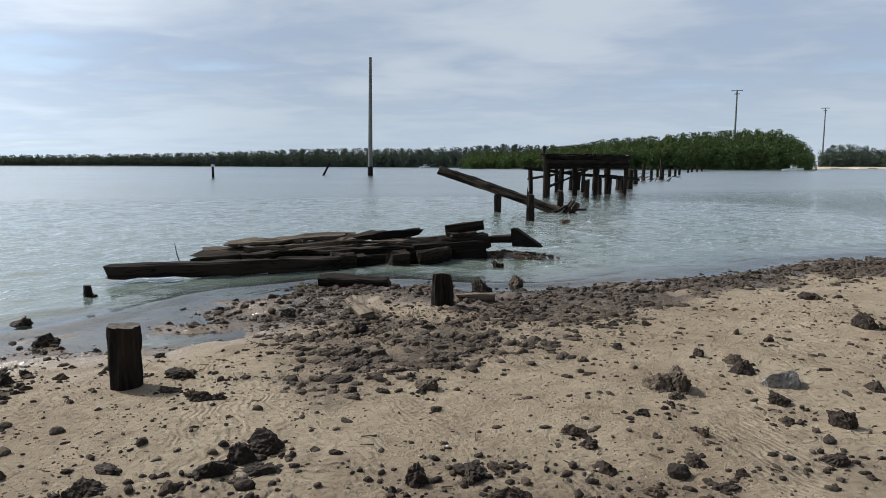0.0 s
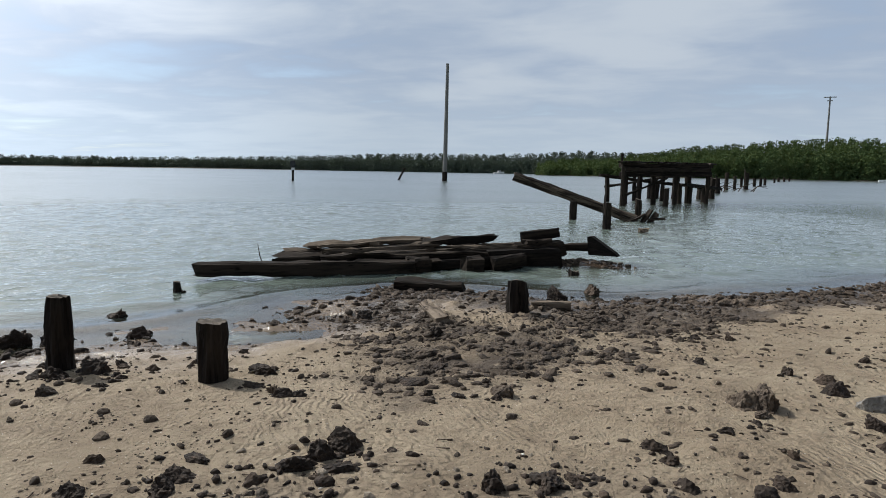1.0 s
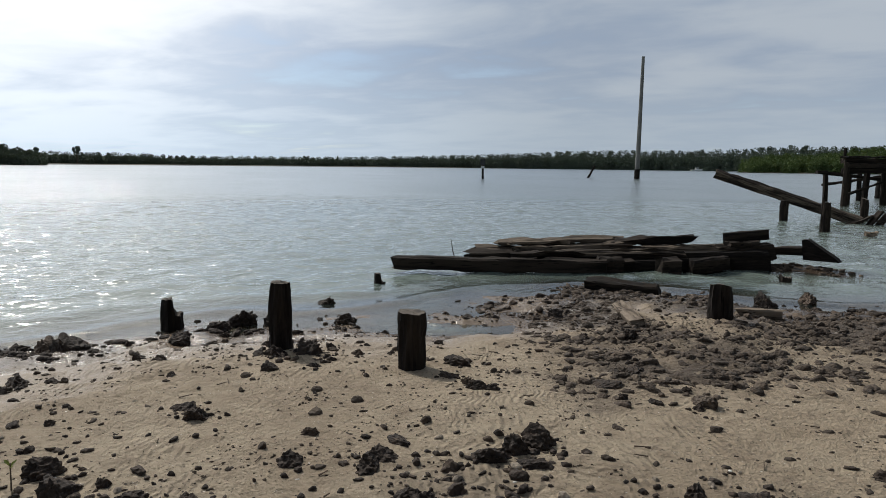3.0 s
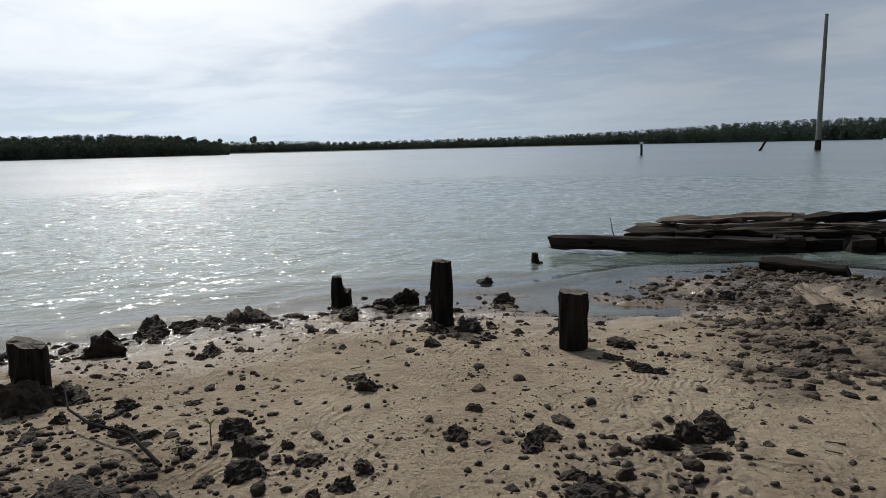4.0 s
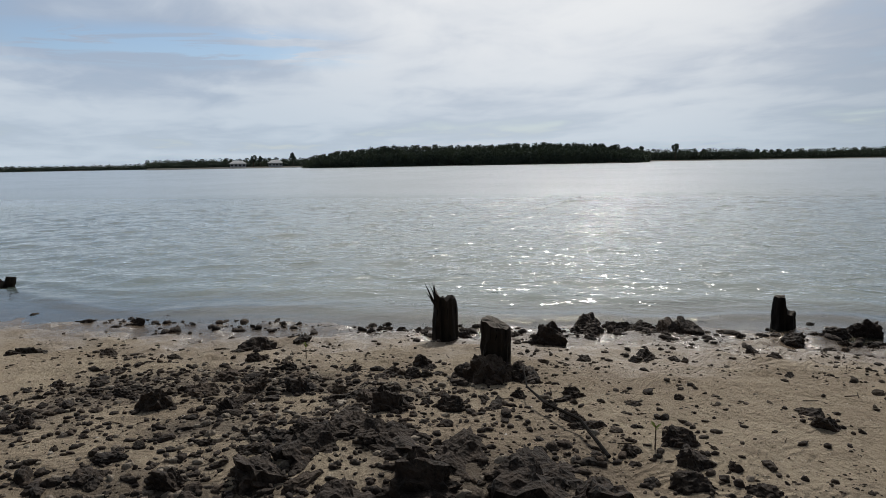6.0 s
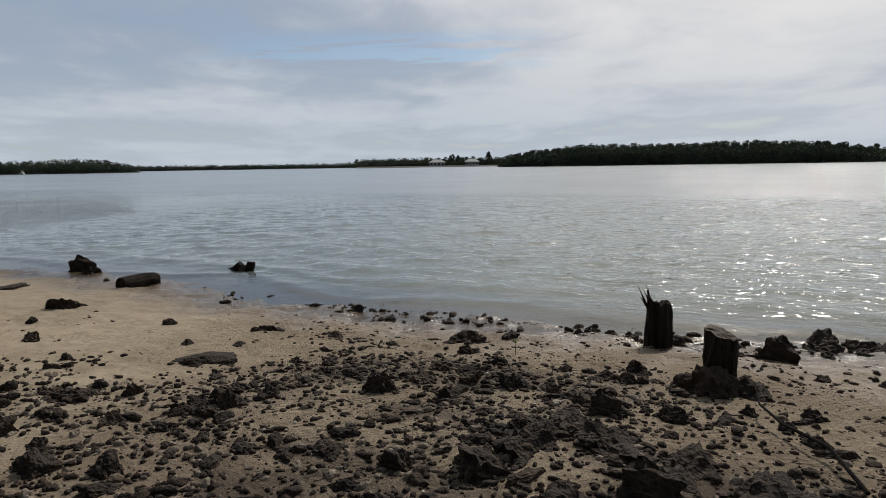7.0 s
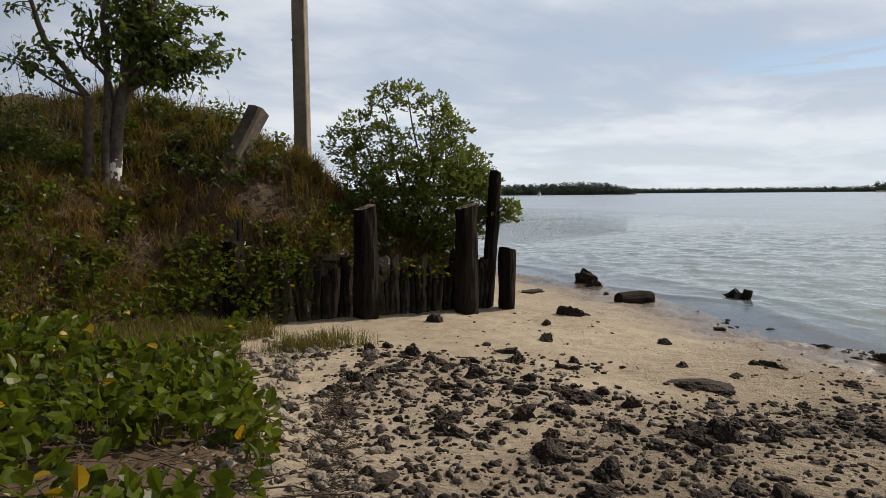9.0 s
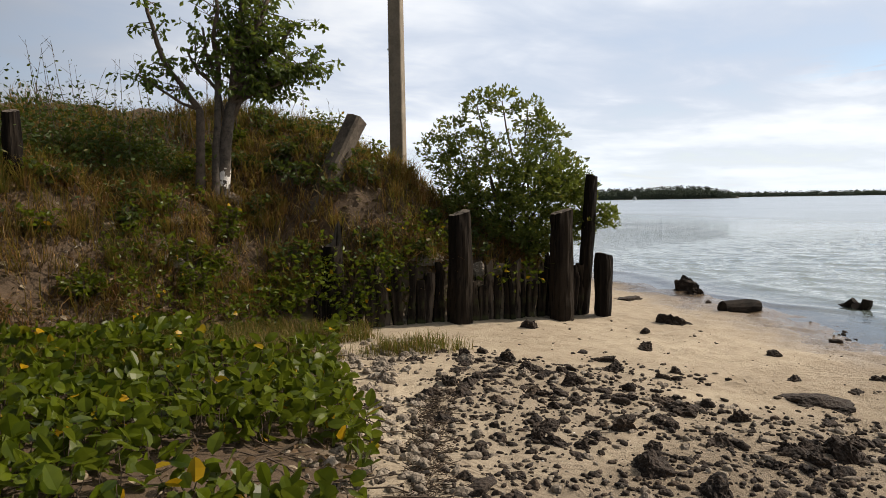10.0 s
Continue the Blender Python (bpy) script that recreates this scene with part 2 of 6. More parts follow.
def make_leaf(name, a, b, c, share=0.12, rough=0.45, clear=0.25, patch=6.0):
    m, n = material(name)
    isle = n.add("ShaderNodeNewGeometry").outputs["Random Per Island"]
    spots = n.noise(n.pos, patch, 3)
    col = n.mix(n.math("ADD", n.math("MULTIPLY", isle, 0.6), n.math("MULTIPLY", n.ramp(spots, 0.35, 0.65), 0.4)), a, b)
    col = n.mix(n.ramp(isle, 1.0 - share, 1.0 - share + 0.01), col, c)
    p = n.add("ShaderNodeBsdfPrincipled", None, Roughness=rough, Base_Color=col, Specular_IOR_Level=0.18)
    t = n.add("ShaderNodeBsdfTranslucent", None, Color=n.mix(0.5, col, (0.30, 0.36, 0.04)))
    n.add("ShaderNodeOutputMaterial", None, Surface=n.add("ShaderNodeMixShader", None, i0=clear, i1=p.outputs[0], i2=t.outputs[0]).outputs[0])
    return m


def make_plain(name, a, b, scale, rough, bump=0.2, metal=0.0):
    m, n = material(name)
    v = n.noise(n.pos, scale, 6, 0.65)
    w = n.noise(n.pos, scale * 7, 4, 0.6)
    col = n.mix(n.ramp(n.math("ADD", n.math("MULTIPLY", v, 0.65), n.math("MULTIPLY", w, 0.35)), 0.35, 0.65), a, b)
    finish(n, col, rough, w, bump, 0.01, Metallic=metal)
    return m


SAND = make_sand()
WATER = make_water()
ROCK = make_rock("reef_rock", (0.013, 0.009, 0.0068), (0.050, 0.033, 0.022), (0.145, 0.100, 0.066))
MUDROCK = make_rock("mud_clod", (0.032, 0.023, 0.016), (0.086, 0.062, 0.043), (0.17, 0.128, 0.090))
PALEROCK = make_rock("pale_limestone", (0.16, 0.13, 0.10), (0.32, 0.27, 0.21), (0.48, 0.43, 0.36))
GREYROCK = make_rock("grey_stone", (0.15, 0.14, 0.125), (0.27, 0.255, 0.23), (0.42, 0.39, 0.35))
BROWNROCK = make_rock("brown_limestone", (0.060, 0.044, 0.032), (0.14, 0.106, 0.076), (0.26, 0.205, 0.15))
PILE = make_wood("wet_piling", (0.007, 0.0055, 0.005), (0.016, 0.0125, 0.010), (0.036, 0.028, 0.021), 2)
POSTWOOD = make_wood("weathered_post", (0.006, 0.0045, 0.0035), (0.011, 0.008, 0.006), (0.028, 0.021, 0.015), 2)
POSTPLANK = make_wood("bulkhead_plank", (0.006, 0.0045, 0.0035), (0.017, 0.0125, 0.009), (0.055, 0.042, 0.030), 0, moss=0.4)
BOARD = make_wood("dark_plank", (0.008, 0.006, 0.005), (0.025, 0.019, 0.015), (0.14, 0.112, 0.085), 0)
TIMBER = make_wood("wet_timber", (0.006, 0.005, 0.0045), (0.014, 0.011, 0.009), (0.040, 0.031, 0.024), 0)
PALEBOARD = make_wood("bleached_plank", (0.055, 0.041, 0.030), (0.145, 0.115, 0.085), (0.24, 0.195, 0.15), 0)
ENDGRAIN = make_plain("end_grain", (0.07, 0.058, 0.046), (0.17, 0.14, 0.11), 14.0, 0.85, 0.8)
CONCRETE = make_plain("concrete", (0.16, 0.135, 0.10), (0.25, 0.21, 0.16), 3.0, 0.9, 0.3)
SLABMAT = make_plain("old_concrete", (0.050, 0.040, 0.031), (0.14, 0.112, 0.085), 5.0, 0.92, 0.7)
FARPOLE = make_plain("far_concrete", (0.13, 0.13, 0.125), (0.20, 0.195, 0.185), 1.0, 0.9)
STEEL = make_plain("galvanised", (0.22, 0.23, 0.24), (0.33, 0.34, 0.35), 2.0, 0.6)
BARK = make_plain("bark", (0.035, 0.028, 0.022), (0.115, 0.095, 0.075), 12.0, 0.9, 0.8)
DARKBARK = make_plain("twig", (0.055, 0.04, 0.03), (0.12, 0.09, 0.065), 14.0, 0.9, 0.6)
WHITEWASH = make_plain("lichen_white", (0.55, 0.53, 0.49), (0.80, 0.78, 0.74), 16.0, 0.9, 0.6)
BUSHLEAF = make_leaf("mangrove_leaf", (0.060, 0.088, 0.022), (0.165, 0.20, 0.050), (0.30, 0.26, 0.05), 0.05, 0.45, 0.34)
TREELEAF = make_leaf("tree_leaf", (0.035, 0.065, 0.016), (0.085, 0.125, 0.03), (0.12, 0.14, 0.04), 0.05, 0.45, 0.36)
SCRUBLEAF = make_leaf("scrub_leaf", (0.018, 0.036, 0.009), (0.060, 0.088, 0.022), (0.12, 0.11, 0.04), 0.05, 0.5, 0.2)
VINELEAF = make_leaf("vine_leaf", (0.010, 0.026, 0.002), (0.108, 0.140, 0.006), (0.42, 0.24, 0.01), 0.028, 0.36, 0.33)
GRASS = make_leaf("dry_grass", (0.12, 0.060, 0.018), (0.36, 0.195, 0.066), (0.06, 0.032, 0.016), 0.3, 0.7, 0.3)
GREENGRASS = make_leaf("green_grass", (0.055, 0.058, 0.012), (0.14, 0.125, 0.028), (0.22, 0.135, 0.05), 0.4, 0.6, 0.3)
# distance haze is put into the leaf colours: paler and bluer than near foliage
HAZEDWOODS = make_leaf("hazed_far_foliage", (0.062, 0.080, 0.070), (0.088, 0.112, 0.088), (0.100, 0.122, 0.090), 0.1, 1.0, 0.04, 0.05)
NEARWOODS = make_leaf("mangrove_foliage", (0.045, 0.075, 0.032), (0.075, 0.112, 0.040), (0.095, 0.120, 0.046), 0.15, 1.0, 0.07, 0.07)
WHITE = make_plain("white_paint", (0.62, 0.64, 0.66), (0.76, 0.77, 0.78), 1.0, 0.5)
DARKGLASS = make_plain("dark_glass", (0.02, 0.025, 0.03), (0.04, 0.045, 0.05), 1.0, 0.15)
ROOFMAT = make_plain("roof_metal", (0.45, 0.47, 0.50), (0.60, 0.62, 0.64), 1.0, 0.5)
SHELL = make_plain("shell", (0.62, 0.58, 0.52), (0.82, 0.79, 0.74), 30.0, 0.5)
BRICKRED = make_plain("brick_shard", (0.28, 0.10, 0.055), (0.38, 0.15, 0.085), 20.0, 0.9)
WRACK = make_plain("wrack", (0.035, 0.024, 0.016), (0.12, 0.085, 0.055), 24.0, 0.9)
DEADLEAF = make_leaf("dead_leaf", (0.06, 0.035, 0.02), (0.20, 0.13, 0.075), (0.33, 0.27, 0.19), 0.15, 0.8, 0.15)
RUSTGRASS = make_leaf("rust_grass", (0.12, 0.045, 0.018), (0.30, 0.14, 0.055), (0.38, 0.26, 0.12), 0.2, 0.8, 0.25)

# ---- ground and water ----
def hash2(i, j, k):
    v = np.sin(i * 127.1 + j * 311.7 + k * 74.7) * 43758.5453
    return v - np.floor(v)


def vnoise(x, y, k=0):
    i, j = np.floor(x), np.floor(y)
    u, v = x - i, y - j
    u, v = u * u * (3 - 2 * u), v * v * (3 - 2 * v)
    a, b, c, d = hash2(i, j, k), hash2(i + 1, j, k), hash2(i, j + 1, k), hash2(i + 1, j + 1, k)
    return a + (b - a) * u + (c - a) * v + (a - b - c + d) * u * v


def fbm(x, y, k=0, n=4):
    return sum(vnoise(x * 2.03 ** o, y * 2.03 ** o, k + o) * 0.5 ** o for o in range(n)) / 1.9


SHORE = [(-60, -90), (-24, -26), (-15, -10.3), (-13.2, -7.2), (-12, -5), (-10.8, -3.4), (-9.9, -1.7), (-9.2, -0.4), (-8.5, 0.85), (-7.8, 2.3),
         (-7.3, 3.7), (-6.7, 4.9), (-6.1, 6.2), (-5.3, 6.9), (-4.5, 7.9), (-3.8, 9.4), (-3.0, 10.7), (-1.8, 11.0), (-0.45, 10.6), (0.9, 10.9),
         (2.9, 12.0), (5.6, 14.2), (8.2, 15.7), (14, 19), (30, 27), (90, 50), (900, 250)]
LAND = SHORE + [(900, -900), (-60, -900)]
TOE = [(-12.5, -22), (-10.4, -12.5), (-9.6, -8.6), (-8.9, -6.75), (-6.88, -7.52), (-5.3, -8.35), (-3.4, -8.3), (-1.6, -8.25), (2, -8.4), (12, -7.5), (60, -12)]
HILL = TOE + [(60, -400), (-12.5, -400)]
VINES = [(-5.2, -7.6), (-4.2, -6.6), (-3.75, -5.6), (-3.05, -4.3), (-2.5, -3.5), (-1.6, -2.9), (2, -2.5), (12, -4), (12, -8.5), (2, -9.2), (-1.6, -9.0), (-3.2, -8.8), (-4.97, -8.4)]


MUDRING = [(-3.6, 8.4), (-3.1, 10.7), (-1.3, 11.0), (0.9, 10.6), (2.8, 11.7), (6, 14.2), (14, 19), (14, 16.5), (6.4, 12.2), (3.4, 10.4), (1.9, 8.9), (0.7, 8.0), (0.0, 6.6), (-0.7, 5.3), (-1.6, 5.9), (-2.4, 7.2)]


def gap(x, y, line):
    best = np.full(np.shape(x), 1e9)
    for (ax, ay), (bx, by) in zip(line[:-1], line[1:]):
        dx, dy = bx - ax, by - ay
        t = np.clip(((x - ax) * dx + (y - ay) * dy) / (dx * dx + dy * dy), 0, 1)
        best = np.minimum(best, np.hypot(x - ax - t * dx, y - ay - t * dy))
    return best


def within(x, y, ring):
    res = np.zeros(np.shape(x), bool)
    for (ax, ay), (bx, by) in zip(ring, ring[1:] + ring[:1]):
        if ay != by:
            res ^= ((ay > y) != (by > y)) & (x < (bx - ax) * (y - ay) / (by - ay) + ax)
    return res


def smooth(v, lo, hi):
    t = np.clip((v - lo) / (hi - lo), 0, 1)
    return t * t * (3 - 2 * t)


def shore_gap(x, y):
    return np.where(within(x, y, LAND), 1, -1) * gap(x, y, SHORE)


def ground_z(x, y):
    x, y = np.asarray(x, float), np.asarray(y, float)
    s = shore_gap(x, y) + (fbm(x * 0.9, y * 0.9, 3) - 0.5) * 0.7
    z = np.where(s > 0, 0.38 * (1 - np.exp(-np.maximum(s, 0) / 4.2)), np.maximum(-0.065 * -s, -2.5) - 0.0)
    # low flat with puddles beside the pilings
    flat_part = np.exp(-(((x + 3.9) / 1.5) ** 2 + ((y - 7.9) / 1.3) ** 2))
    z = z * (1 - 0.75 * flat_part) + flat_part * (fbm(x * 1.6, y * 1.6, 9) - 0.55) * 0.12
    z -= 0.10 * np.exp(-(((x + 3.75) / 0.85) ** 2 + ((y - 7.2 - 0.2 * (x + 3.5)) / 0.40) ** 2))
    z *= 1 - 0.75 * np.exp(-(((x + 5.3) / 1.1) ** 2 + ((y - 6.2) / 0.9) ** 2))
    # mud bar under the wrecked deck
    z += 0.34 * np.exp(-(((x + 0.1) / 1.5) ** 2 + ((y - 15.0) / 0.8) ** 2))
    lumps = np.exp(-((s - 0.6) / 1.3) ** 2)
    z += lumps * (fbm(x * 2.6, y * 2.6, 5) - 0.5) * 0.10
    z += (fbm(x * 1.1, y * 1.1, 7) - 0.5) * 0.07 * (s > -2)
    z += (fbm(x * 6, y * 6, 8, 3) - 0.5) * 0.035 * smooth(s, -0.5, 0.6)
    z += smooth(fbm(x * 0.9, y * 0.9, 16), 0.42, 0.60) * smooth(s, 0.1, 0.9) * (fbm(x * 8, y * 8, 17, 2) - 0.5) * 0.055
    m = np.where(within(x, y, MUDRING), 1, -1) * gap(x, y, MUDRING + MUDRING[:1])
    z += smooth(m, -0.3, 0.5) * smooth(s, 0.0, 0.5) * (np.abs(fbm(x * 5, y * 5, 18, 3) - 0.5) * 2 - 0.25) * 0.09
    # heap of broken reef rock
    z += 0.10 * np.exp(-(((x + 4.2) / 1.0) ** 2 + ((y - 0.5) / 0.9) ** 2))
    # bank
    v = smooth(np.where(within(x, y, VINES), 1, -1) * gap(x, y, VINES + VINES[:1]), -0.3, 1.6)
    z += v * 0.24
    q = np.where(within(x, y, HILL), 1, -1) * gap(x, y, TOE)
    rise = np.interp(q, [0, 0.5, 1.0, 1.6, 3.0, 4.5, 6.5, 12], [0, 0.60, 1.28, 1.72, 2.25, 2.88, 3.5, 3.7])
    fall = smooth(shore_gap(x, y), 3.4, 7.6)
    wall = smooth(q, 0.02, 0.14) * 0.62 * smooth(x, -9.4, -8.7) * (1 - smooth(x, -6.4, -4.7))
    z += (rise * (0.25 + 0.75 * fall)) * np.where(q > 0, 1, 0) + wall
    z += np.where(q > 0, smooth(q, 0, 1.5), 0) * ((fbm(x * 1.2, y * 1.2, 11) - 0.5) * 0.60 + (fbm(x * 4.1, y * 4.1, 12, 3) - 0.5) * 0.30)
    return z


def lines(lo, hi, step, out_lo, out_hi, grow):
    a = list(np.arange(lo, hi + step, step))
    d, v, left = step, lo, []
    while v > out_lo:
        d *= grow
        v -= d
        left.append(v)
    d, v, right = step, a[-1], []
    while v < out_hi:
        d *= grow
        v += d
        right.append(v)
    return np.array(left[::-1] + a + right)


def grid_mesh(name, xs, ys, zfun, attrs, mat, keep=None):
    gx, gy = np.meshgrid(xs, ys)
    gz = zfun(gx, gy)
    co = np.stack([gx, gy, gz], -1).reshape(-1, 3)
    w, h = len(xs), len(ys)
    i = (np.arange(h - 1)[:, None] * w + np.arange(w - 1)[None, :])
    quad = np.stack([i, i + 1, i + w + 1, i + w], -1).reshape(-1, 4)
    if keep is not None:
        ok = keep(gx, gy, gz).reshape(-1)
        quad = quad[ok[quad].any(1)]
    me = bpy.data.meshes.new(name)
    me.vertices.add(len(co))
    me.vertices.foreach_set("co", co.ravel())
    me.loops.add(quad.size)
    me.loops.foreach_set("vertex_index", quad.ravel().astype(np.int32))
    me.polygons.add(len(quad))
    me.polygons.foreach_set("loop_start", (np.arange(len(quad)) * 4).astype(np.int32))
    me.update(calc_edges=True)
    me.shade_smooth()
    for key, fun in attrs.items():
        at = me.attributes.new(key, "FLOAT", "POINT")
        at.data.foreach_set("value", fun(gx, gy, gz).ravel().astype(np.float32))
    me.materials.append(mat)
    return new(name, me)


def soil_mask(x, y, z):
    v = np.where(within(x, y, VINES), 1, -1) * gap(x, y, VINES + VINES[:1]) + (fbm(x * 3, y * 3, 2) - 0.5) * 0.8
    q = np.where(within(x, y, HILL), 1, -1) * gap(x, y, TOE)
    return np.maximum(smooth(v, -0.1, 0.35), smooth(q, 0.0, 0.15))


def dry_mask(x, y, z):
    return smooth(-y + (fbm(x * 0.7, y * 0.7, 81) - 0.5) * 2.0, 0.8, 4.2) * smooth(shore_gap(x, y), 0.5, 1.8)


FIELD = [(-6.3, -5.6), (-6.5, -4.3), (-6.5, -3.0), (-6.9, -2.0), (-7.0, -0.5), (-6.5, 0.7), (-5.4, 1.2), (-4.6, 1.5), (-3.66, 2.1), (-3.1, 2.5), (-2.5, 3.2), (-1.8, 3.7), (0, 4.0), (2.4, 4.2), (3.4, 4.0), (3, 2.9), (-1, 2.1), (-1.9, 0.9), (-2.1, -1), (-2.3, -3.1), (-3.0, -4.3), (-4.0, -5.5), (-4.6, -6.3)]


def mud_mask(x, y, z):
    m = np.where(within(x, y, MUDRING), 1, -1) * gap(x, y, MUDRING + MUDRING[:1])
    s = shore_gap(x, y)
    band = np.exp(-((s - 0.55) / 0.5) ** 2) * smooth(fbm(x * 0.5, y * 0.5, 14), 0.35, 0.6)
    e = np.where(within(x, y, FIELD), 1, -1) * gap(x, y, FIELD + FIELD[:1])
    field = smooth(e, -0.2, 0.9) * smooth(fbm(x * 1.3, y * 1.3, 61), 0.32, 0.55) * np.where((x > -2.6) & (y > 1.5), 0.45, np.where(y < -1.8, 0.30, 0.85))
    return np.clip(np.maximum(np.maximum(smooth(m + (fbm(x * 1.5, y * 1.5, 19) - 0.5) * 2.4, -0.75, 0.4) * smooth(fbm(x * 0.8, y * 0.8, 20), 0.22, 0.45), band * 0.9), np.maximum(field, np.exp(-(((x + 0.1) / 1.6) ** 2 + ((y - 14.8) / 1.3) ** 2)))), 0, 1)


ground = grid_mesh("ground", lines(-10.6, 6.5, 0.06, -3500, 3500, 1.16), lines(-8.8, 12.5, 0.06, -3500, 3500, 1.16), ground_z, {"soil": soil_mask, "mud": mud_mask, "dry": dry_mask}, SAND)
tagged(ground, "tan rippled beach sand with dark wet edge", "sand beach", kind="structure")


def waves(x, y):
    """Small wind chop, dying out at the beach and beyond the near bay."""
    sea = smooth(-shore_gap(x, y), 0.2, 3.0) * (1 - smooth(np.hypot(x + 6, y - 10), 28, 46))
    sea = sea * smooth(x, -44, -32) * (1 - smooth(x, 9, 16)) * smooth(y, -16, -10) * (1 - smooth(y, 34, 46))
    c, s = math.cos(radians(28)), math.sin(radians(28))
    u, v = x * c + y * s, y * c - x * s
    h = 0.045 * (fbm(u * 1.25, v * 0.9, 71, 2) - 0.5) + 0.035 * (fbm(u * 2.4 + 9, v * 1.8, 73, 2) - 0.5) + 0.014 * (vnoise(u * 5.2, v * 4.0, 75) - 0.5)
    h = h + 0.030 * smooth(fbm(u * 1.9 + 31, v * 0.8, 79, 2), 0.55, 0.80)
    edge = 0.026 * np.maximum(0, np.sin(shore_gap(x, y) * 4.6 + fbm(x * 0.5, y * 0.5, 77) * 9)) * smooth(-shore_gap(x, y), 0.05, 0.5) * (1 - smooth(-shore_gap(x, y), 1.8, 5.0))
    return h * 1.8 * sea + edge


water = grid_mesh("water", lines(-42, 15, 0.14, -4000, 4000, 1.14), lines(-15, 45, 0.14, -4000, 4000, 1.14), lambda x, y: waves(x, y), {"depth": lambda x, y, z: np.clip(-ground_z(x, y), 0, 3)}, WATER,
                  lambda x, y, z: shore_gap(x, y) < 3.5)
tagged(water, "grey-green rippled bay water with sun glitter", "water", kind="structure")


def height(x, y):
    return float(ground_z(np.array([x]), np.array([y]))[0])

# ---- mesh helpers ----
def mesh(name, verts, faces, *mats, smooth_faces=False, slots=None):
    me = bpy.data.meshes.new(name)
    me.from_pydata([tuple(v) for v in verts], [], [tuple(f) for f in faces])
    for m in mats:
        me.materials.append(m)
    if slots is not None:
        me.polygons.foreach_set("material_index", np.array(slots, np.int32))
    if smooth_faces:
        me.shade_smooth()
    me.update()
    return me


def part(name, me, parent, m=None, label="", kind=""):
    """One mesh object; under parent where one is given."""
    ob = new(name, me)
    if parent is not None:
        ob.parent = parent
    if m is not None:
        ob.matrix_basis = m
    return tagged(ob, label, kind=kind)


def holder(name, m, label, category, group=""):
    ob = new(name)
    ob.matrix_basis = m
    ob.empty_display_size = 0.2
    return tagged(ob, label, category, group)


def rnd(seed):
    return random.Random(seed)


def piling(r, h, seed, top="flat", taper=0.92, sunk=0.3, n=26, rings=16, lean=(0, 0), lump=0.06):
    """An upright round timber from -sunk to h, worn and fluted, with a flat, slanted, notched or splintered top."""
    g = rnd(seed)
    verts, faces = [], []
    ph = [g.uniform(0, 6.3) for _ in range(5)]
    for k in range(rings + 1):
        t = k / rings
        for i in range(n):
            a = 2 * math.pi * i / n
            z = -sunk + (h + sunk) * t
            if k == rings:
                if top == "slant":
                    z += 0.25 * r * math.cos(a + ph[0])
                elif top == "splinter":
                    z += (0.36 * h * max(0.0, -math.cos(a)) ** 3 * g.uniform(0.6, 1.0)) + g.uniform(-0.02, 0.02)
                else:
                    z += 0.05 * r * math.cos(a + ph[0])
                z += g.uniform(-0.006, 0.006)
            if top == "notch" and math.cos(a + 0.3 * math.sin(5 * a)) > 0.05:
                z = min(z, h * (0.50 + 0.05 * math.sin(3 * a + ph[0])))
            flute = 1 + 0.035 * math.cos(5 * a + ph[1]) + 0.02 * math.cos(9 * a + ph[2] + 3 * t) + g.uniform(-1, 1) * lump * 0.35
            rr = r * (1 + (taper - 1) * t) * flute * (1 + lump * math.sin(4.2 * t + ph[3]))
            if k == rings:
                rr *= 0.94
            rr += r * 0.16 * noise.fractal(Vector((math.cos(a) * 2.2, math.sin(a) * 2.2, z * 3.0 / max(r * 8, 0.4) + seed * 3.7)), 0.9, 2.0, 3)
            verts.append((rr * math.cos(a) + lean[0] * z, rr * math.sin(a) + lean[1] * z, z))
    for k in range(rings):
        for i in range(n):
            j = (i + 1) % n
            faces.append((k * n + i, k * n + j, (k + 1) * n + j, (k + 1) * n + i))
    base = rings * n
    low = h * (0.9 if top in ("notch", "splinter") else 1.0)
    inner = len(verts)
    for i in range(n):
        x, y, z = verts[base + i]
        verts.append((x * 0.55, y * 0.55, (z if top in ("flat", "slant", "notch") else min(z, low)) + g.uniform(-0.012, 0.006)))
    verts.append((lean[0] * low, lean[1] * low, low + (0.0 if top in ("flat", "slant") else -0.03)))
    slots = [0] * len(faces)
    for i in range(n):
        j = (i + 1) % n
        faces += [(base + i, base + j, inner + j, inner + i), (inner + i, inner + j, len(verts) - 1)]
        slots += [1, 1]
    return verts, faces, slots


def splinters(r, h, seed, ob):
    """Sharp slivers standing up from a broken piling, as its parts."""
    g = rnd(seed)
    for _ in range(7):
        a, q = math.pi + g.uniform(-1.0, 1.0), r * g.uniform(0.55, 0.85)
        x, y, w = math.cos(a) * q, math.sin(a) * q, r * g.uniform(0.07, 0.15)
        tip = (x - g.uniform(0.0, 1.0) * r * 0.9, y + g.uniform(-1, 1) * r * 0.3, h * g.uniform(1.08, 1.42))
        part("splinter", mesh("splinter", [(x - w, y, h * 0.8), (x + w, y - w, h * 0.8), (x, y + w, h * 0.8), tip], [(0, 1, 3), (1, 2, 3), (2, 0, 3), (0, 2, 1)], PILE), ob)


